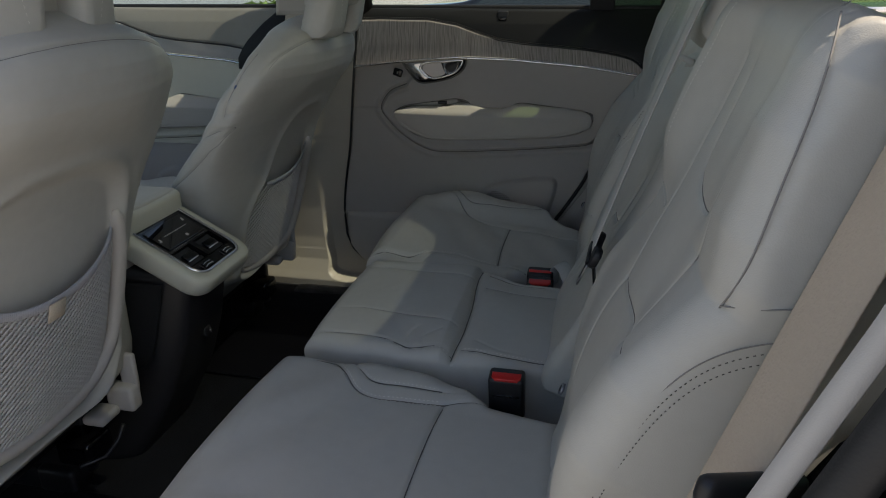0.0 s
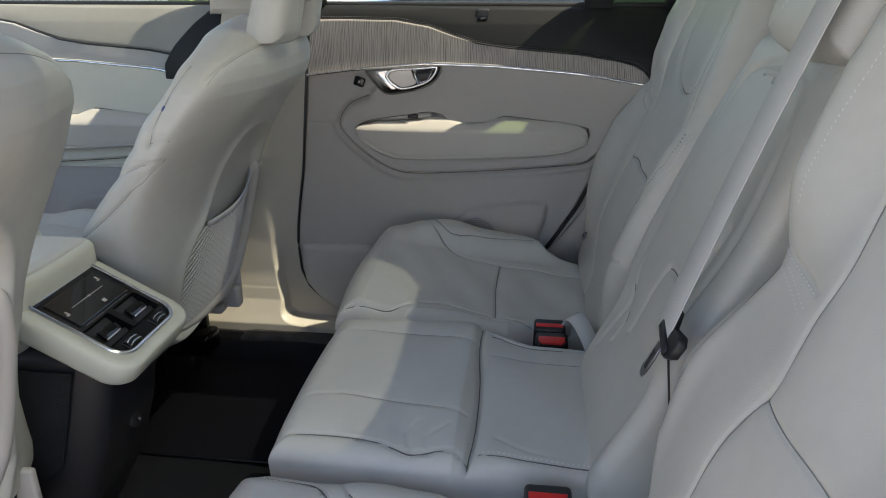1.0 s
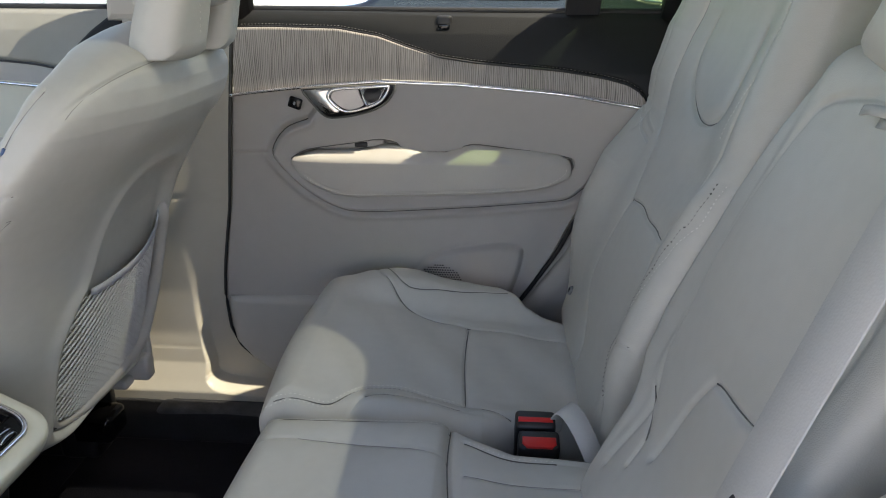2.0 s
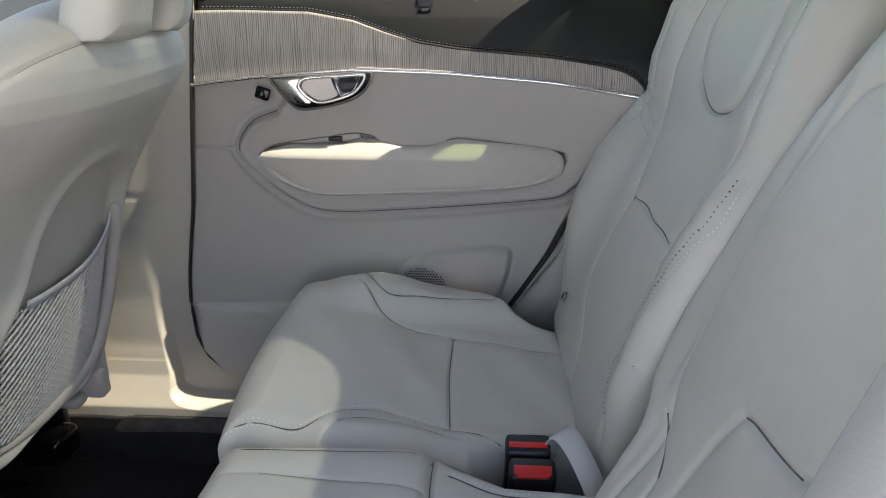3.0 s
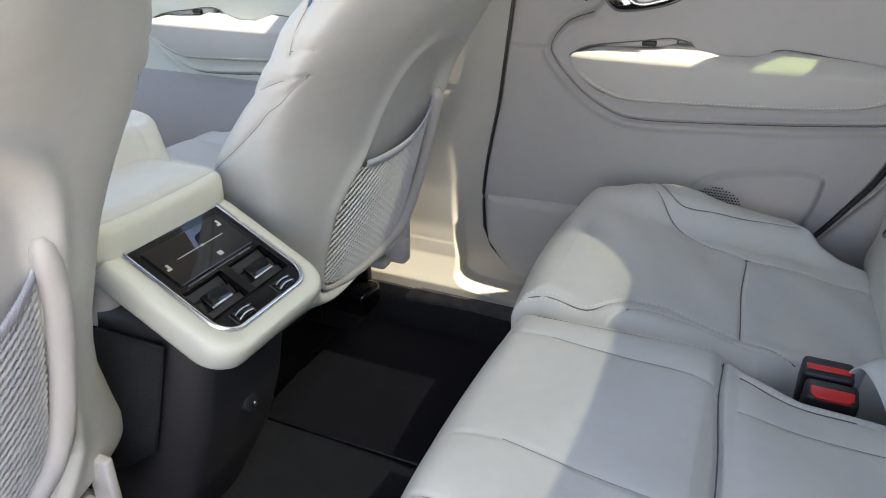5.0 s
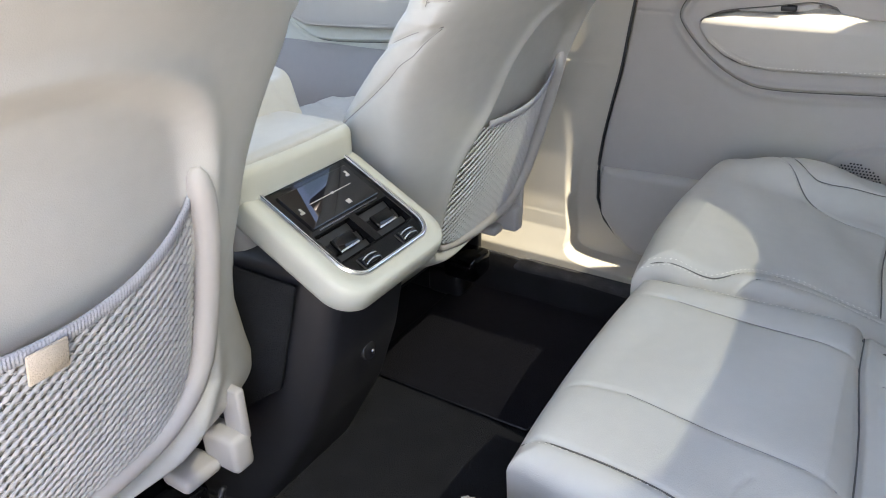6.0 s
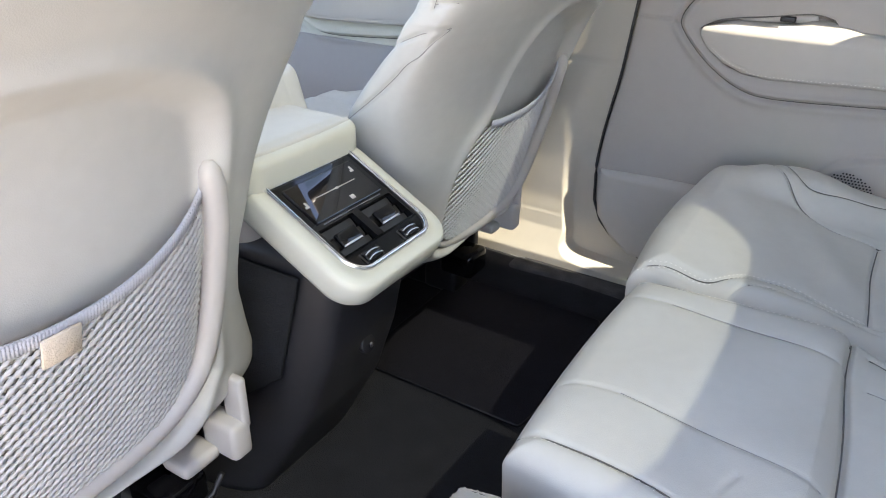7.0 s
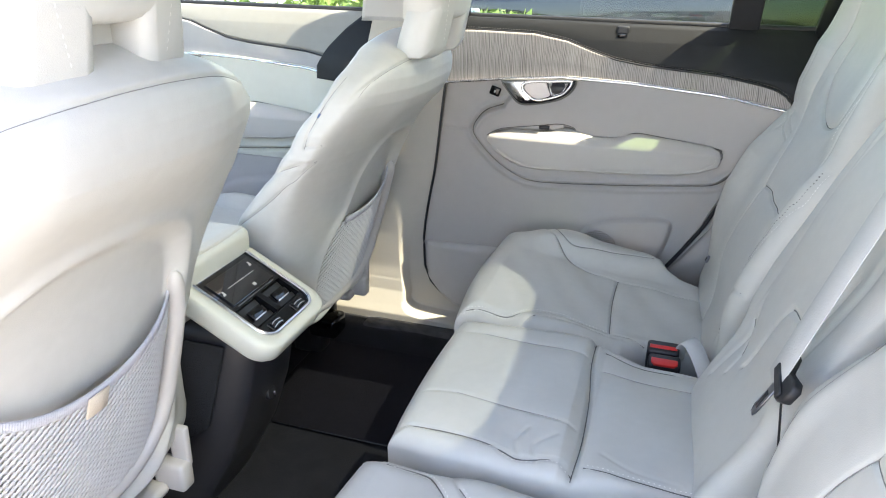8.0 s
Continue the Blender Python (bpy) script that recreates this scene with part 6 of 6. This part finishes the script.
        slide = part("vent_slider", moved(block((-0.0085, -0.017, -0.0022), (0.0085, 0.017, 0.0022), 0.0012, 3), slope @ Matrix.Translation((0.0285, yc, -0.0035)) @ pose(0, 0, 0, 0, 6, 0)), PIANO, well, "gloss black vent slider")
        part("slider_edge", moved(block((-0.0018, -0.0165, -0.0018), (0.0018, 0.0165, 0.0018), 0.0012, 3), slope @ Matrix.Translation((0.0375, yc, -0.0040))), CHROME, slide, "bright chrome edge")
        cove = part("wheel_recess", on((0.0565, yc - 0.016, -0.002), (0.0715, yc + 0.016, 0.0006), 0.0008), BLACK, panel, "black wheel recess", smooth=False)
        wheel = part("vent_wheel", moved(cylinder(0.0080, 0.027), slope @ Matrix.Translation((0.064, yc, -0.003)) @ pose(0, 0, 0, 90, 0, 0)), PIANO, cove, "gloss black vent wheel")
        for d in (-0.0032, 0.0032):
            arc = [tuple(slope @ Vector((0.064 + d + 0.0022 * k * k, yc + 0.0125 * k, 0.0048 - 0.0006 * k * k))) for k in np.linspace(-1, 1, 9)]
            part("wheel_rib", tube(arc, 0.0009, 6), CHROME, wheel, "thin chrome rib")
    # armrest lid over the bin
    lid = pillow(lambda a, b: (-0.857 + 0.174 * a, 0.098 * b), lambda x, y: 0.513 + 0.012 * ease(-0.75, -1.0, x) - 0.3 * y * y, 0.03, 110, 90, 0.008, 0.10, 0.10, [(((-1.0, 0.090), (-0.72, 0.090), (-0.694, 0.075), (-0.690, 0.0), (-0.694, -0.075), (-0.72, -0.090), (-1.0, -0.090)), 0.0025, 0.0022)])
    part("armrest_lid", lid, LEATHER, base, "padded leather armrest lid")
    lip = round_rect(0.184, 0.107, 0.03, 8)
    part("lid_edge", prism([(-0.857 + x, y, 0.462) for x, y in lip], (0, 0, 0.043), 0.011, 4), CREAM, base, "blond plastic lid edge")
    def pad_top(x, y):
        return 0.548 - 0.050 * ease(-0.815, -0.765, x) + 0.010 * ease(0.115, 0.14, y) - 0.2 * y * y
    pad = pillow(lambda a, b: (-0.965 + 0.205 * a, 0.020 + 0.128 * b - 0.030 * ease(0.55, 1.0, a) * np.clip(b, 0, 1)), pad_top, 0.06, 110, 90, 0.014, 0.11, 0.10, [(((-1.15, 0.128), (-0.88, 0.126), (-0.82, 0.108), (-0.768, 0.085)), 0.0025, 0.0022)])
    part("front_armrest", pad, LEATHER, base, "raised padded armrest with a curled edge")
    part("bin", block((-1.75, -0.092, 0.30), (-0.70, 0.092, 0.455), 0.02, 3), SHELL, base, "grey console bin")
    part("fore_pad", pillow(lambda a, b: (-1.25 + 0.19 * a, 0.115 * b), lambda x, y: 0.49 + 0 * x, 0.05, 50, 40, 0.02, 0.12, 0.3), LEATHER, base, "padded console top")


def cylinder(r, h, n=28):
    bm = bmesh.new()
    bmesh.ops.create_cone(bm, cap_ends=True, segments=n, radius1=r, radius2=r, depth=h)
    bmesh.ops.bevel(bm, geom=[e for e in bm.edges if len(e.link_faces) == 2 and e.calc_face_angle(0) > 1], offset=min(r, h) * 0.12, segments=2, affect="EDGES", profile=0.5)
    return bm


console()


# ---- floor mats ----
def mats():
    for s in (1, -1):
        loop = [(-0.475 + 0.165 * x - 0.16, s * 0.40 + y) for x, y in round_rect(1, 0.18, 0.06, 6)]
        m = thing("floor_mat", "black pile floor mat with bound edge", "floor mat", (-0.62, s * 0.40, 0.0), "rear floor mats")
        part("mat_face", prism([(x, y, 0.004) for x, y in loop], (0, 0, 0.004), 0.0015), MAT, m, "black looped pile")
        part("binding", tube([(x, y, 0.0055) for x, y in loop], 0.0016, 6, True), BLACK, m, "black bound edge")


mats()


# ---- outside ----
def hedge():
    rng = np.random.RandomState(4)
    leaf = material("hedge_leaf", (0.10, 0.17, 0.03), 0.55, vary=0.35, scale=8)
    n = 26000
    x = rng.uniform(-9, 7, n)
    depth = rng.uniform(0, 1.2, n)
    top = 0.50 + 0.10 * np.sin(x * 1.7) + 0.07 * np.sin(x * 4.3 + 1) - 0.22 * ease(-1.0, 1.0, x)
    z = -0.46 + (top + 0.46) * rng.uniform(0.25, 1.0, n) ** 0.5
    c = np.column_stack([x, 4.6 + depth, z])
    u = rng.normal(size=(n, 3))
    u /= np.linalg.norm(u, axis=1)[:, None]
    w = np.cross(u, rng.normal(size=(n, 3)))
    w /= np.linalg.norm(w, axis=1)[:, None]
    size = rng.uniform(0.03, 0.07, n)[:, None]
    v = np.stack([c - u * size, c + w * size * 0.45, c + u * size, c - w * size * 0.45], 1).reshape(-1, 3)
    f = np.arange(4 * n).reshape(-1, 4)
    h = part("hedge", (v, f), leaf, smooth=False)
    tagged(h, "sunlit yellow-green clipped hedge outside the car", "hedge", kind="stuff")
    core = block((-9, 4.8, -0.46), (7, 5.6, 0.10), 0.05)
    tagged(part("hedge_core", core, leaf, smooth=False), "dense shaded inner growth of the hedge", "hedge", kind="stuff")


def parked_car(at, paint, label, yaw=0.0):
    car = thing("parked_car", label, "car", at, "parked cars")
    m = Matrix.Translation(at) @ pose(0, 0, 0, 0, 0, yaw)
    prof = spline([(-2.3, 0.35), (-2.32, 0.75), (-2.2, 0.92), (-1.3, 1.02), (-0.75, 1.42), (-0.1, 1.52), (1.1, 1.50), (1.85, 1.10), (2.25, 1.02), (2.34, 0.75), (2.3, 0.35)], 0.12)
    part("body", moved(prism([(a, -0.9, b) for a, b in prof], (0, 1.8, 0), 0.08, 3), m), paint, car)
    dark = PIANO
    for a, b in ((-0.95, -0.05), (0.05, 1.0)):
        part("side_window", moved(prism([(a, -0.905, 1.05), (b, -0.905, 1.05), (b - 0.05, -0.905, 1.42), (a + (0.35 if a < -0.5 else 0.0), -0.905, 1.42)], (0, -0.01, 0)), m), dark, car, smooth=False)
    for x in (-1.4, 1.4):
        w = part("wheel", moved(cylinder(0.34, 0.22), m @ Matrix.Translation((x, -0.85, 0.34)) @ pose(0, 0, 0, 90, 0, 0)), RUBBER, car, "black tyre")
        part("rim", moved(cylinder(0.22, 0.24), m @ Matrix.Translation((x, -0.85, 0.34)) @ pose(0, 0, 0, 90, 0, 0)), DULL, w)
        w = part("wheel", moved(cylinder(0.34, 0.22), m @ Matrix.Translation((x, 0.85, 0.34)) @ pose(0, 0, 0, 90, 0, 0)), RUBBER, car, "black tyre")
    part("tail_lamp", moved(block((2.2, -0.91, 0.75), (2.36, -0.55, 0.92), 0.03), m), RED, car, "red tail lamp")
    part("head_lamp", moved(block((-2.33, -0.91, 0.68), (-2.1, -0.55, 0.80), 0.03), m), DULL, car)
    part("trim_strip", moved(block((-2.0, -0.915, 0.50), (2.0, -0.895, 0.56), 0.005), m), DULL, car, "bright side strip")


hedge()
parked_car((-0.3, 9.2, -0.46), material("black_car_paint", (0.012, 0.012, 0.014), 0.2, coat=1.0, vary=0.05, scale=3), "black car parked beyond the hedge")
parked_car((5.4, 9.6, -0.46), material("silver_car_paint", (0.55, 0.56, 0.57), 0.25, 0.3, coat=1.0, vary=0.02, scale=3), "pale car parked beyond the hedge")
parked_car((-6.2, 9.4, -0.46), material("pale_car_paint", (0.65, 0.66, 0.66), 0.25, coat=1.0, vary=0.02, scale=3), "white car parked beyond the hedge")


def wing_mirror():
    m = thing("wing_mirror", "white door mirror on the far side", "door mirror", (-1.62, 0.98, 0.86))
    shell = pillow(lambda a, b: (0.125 * a, 0.085 * b), lambda x, y: 0.05 - 1.5 * x * x - 1.5 * y * y, 0.09, 50, 40, 0.035, 0.09, 0.6)
    t = Matrix.Translation((-1.64, 1.06, 0.905)) @ pose(0, 0, 0, 90, 0, -78)
    v = shell[0] @ np.array(t.to_3x3()).T + np.array(t.translation)
    part("housing", (v, shell[1]), PAINT, m, "white painted mirror housing")
    part("stalk", tube([(-1.62, 0.86, 0.80), (-1.62, 0.98, 0.84)], 0.03, 12), BLACK, m)


wing_mirror()
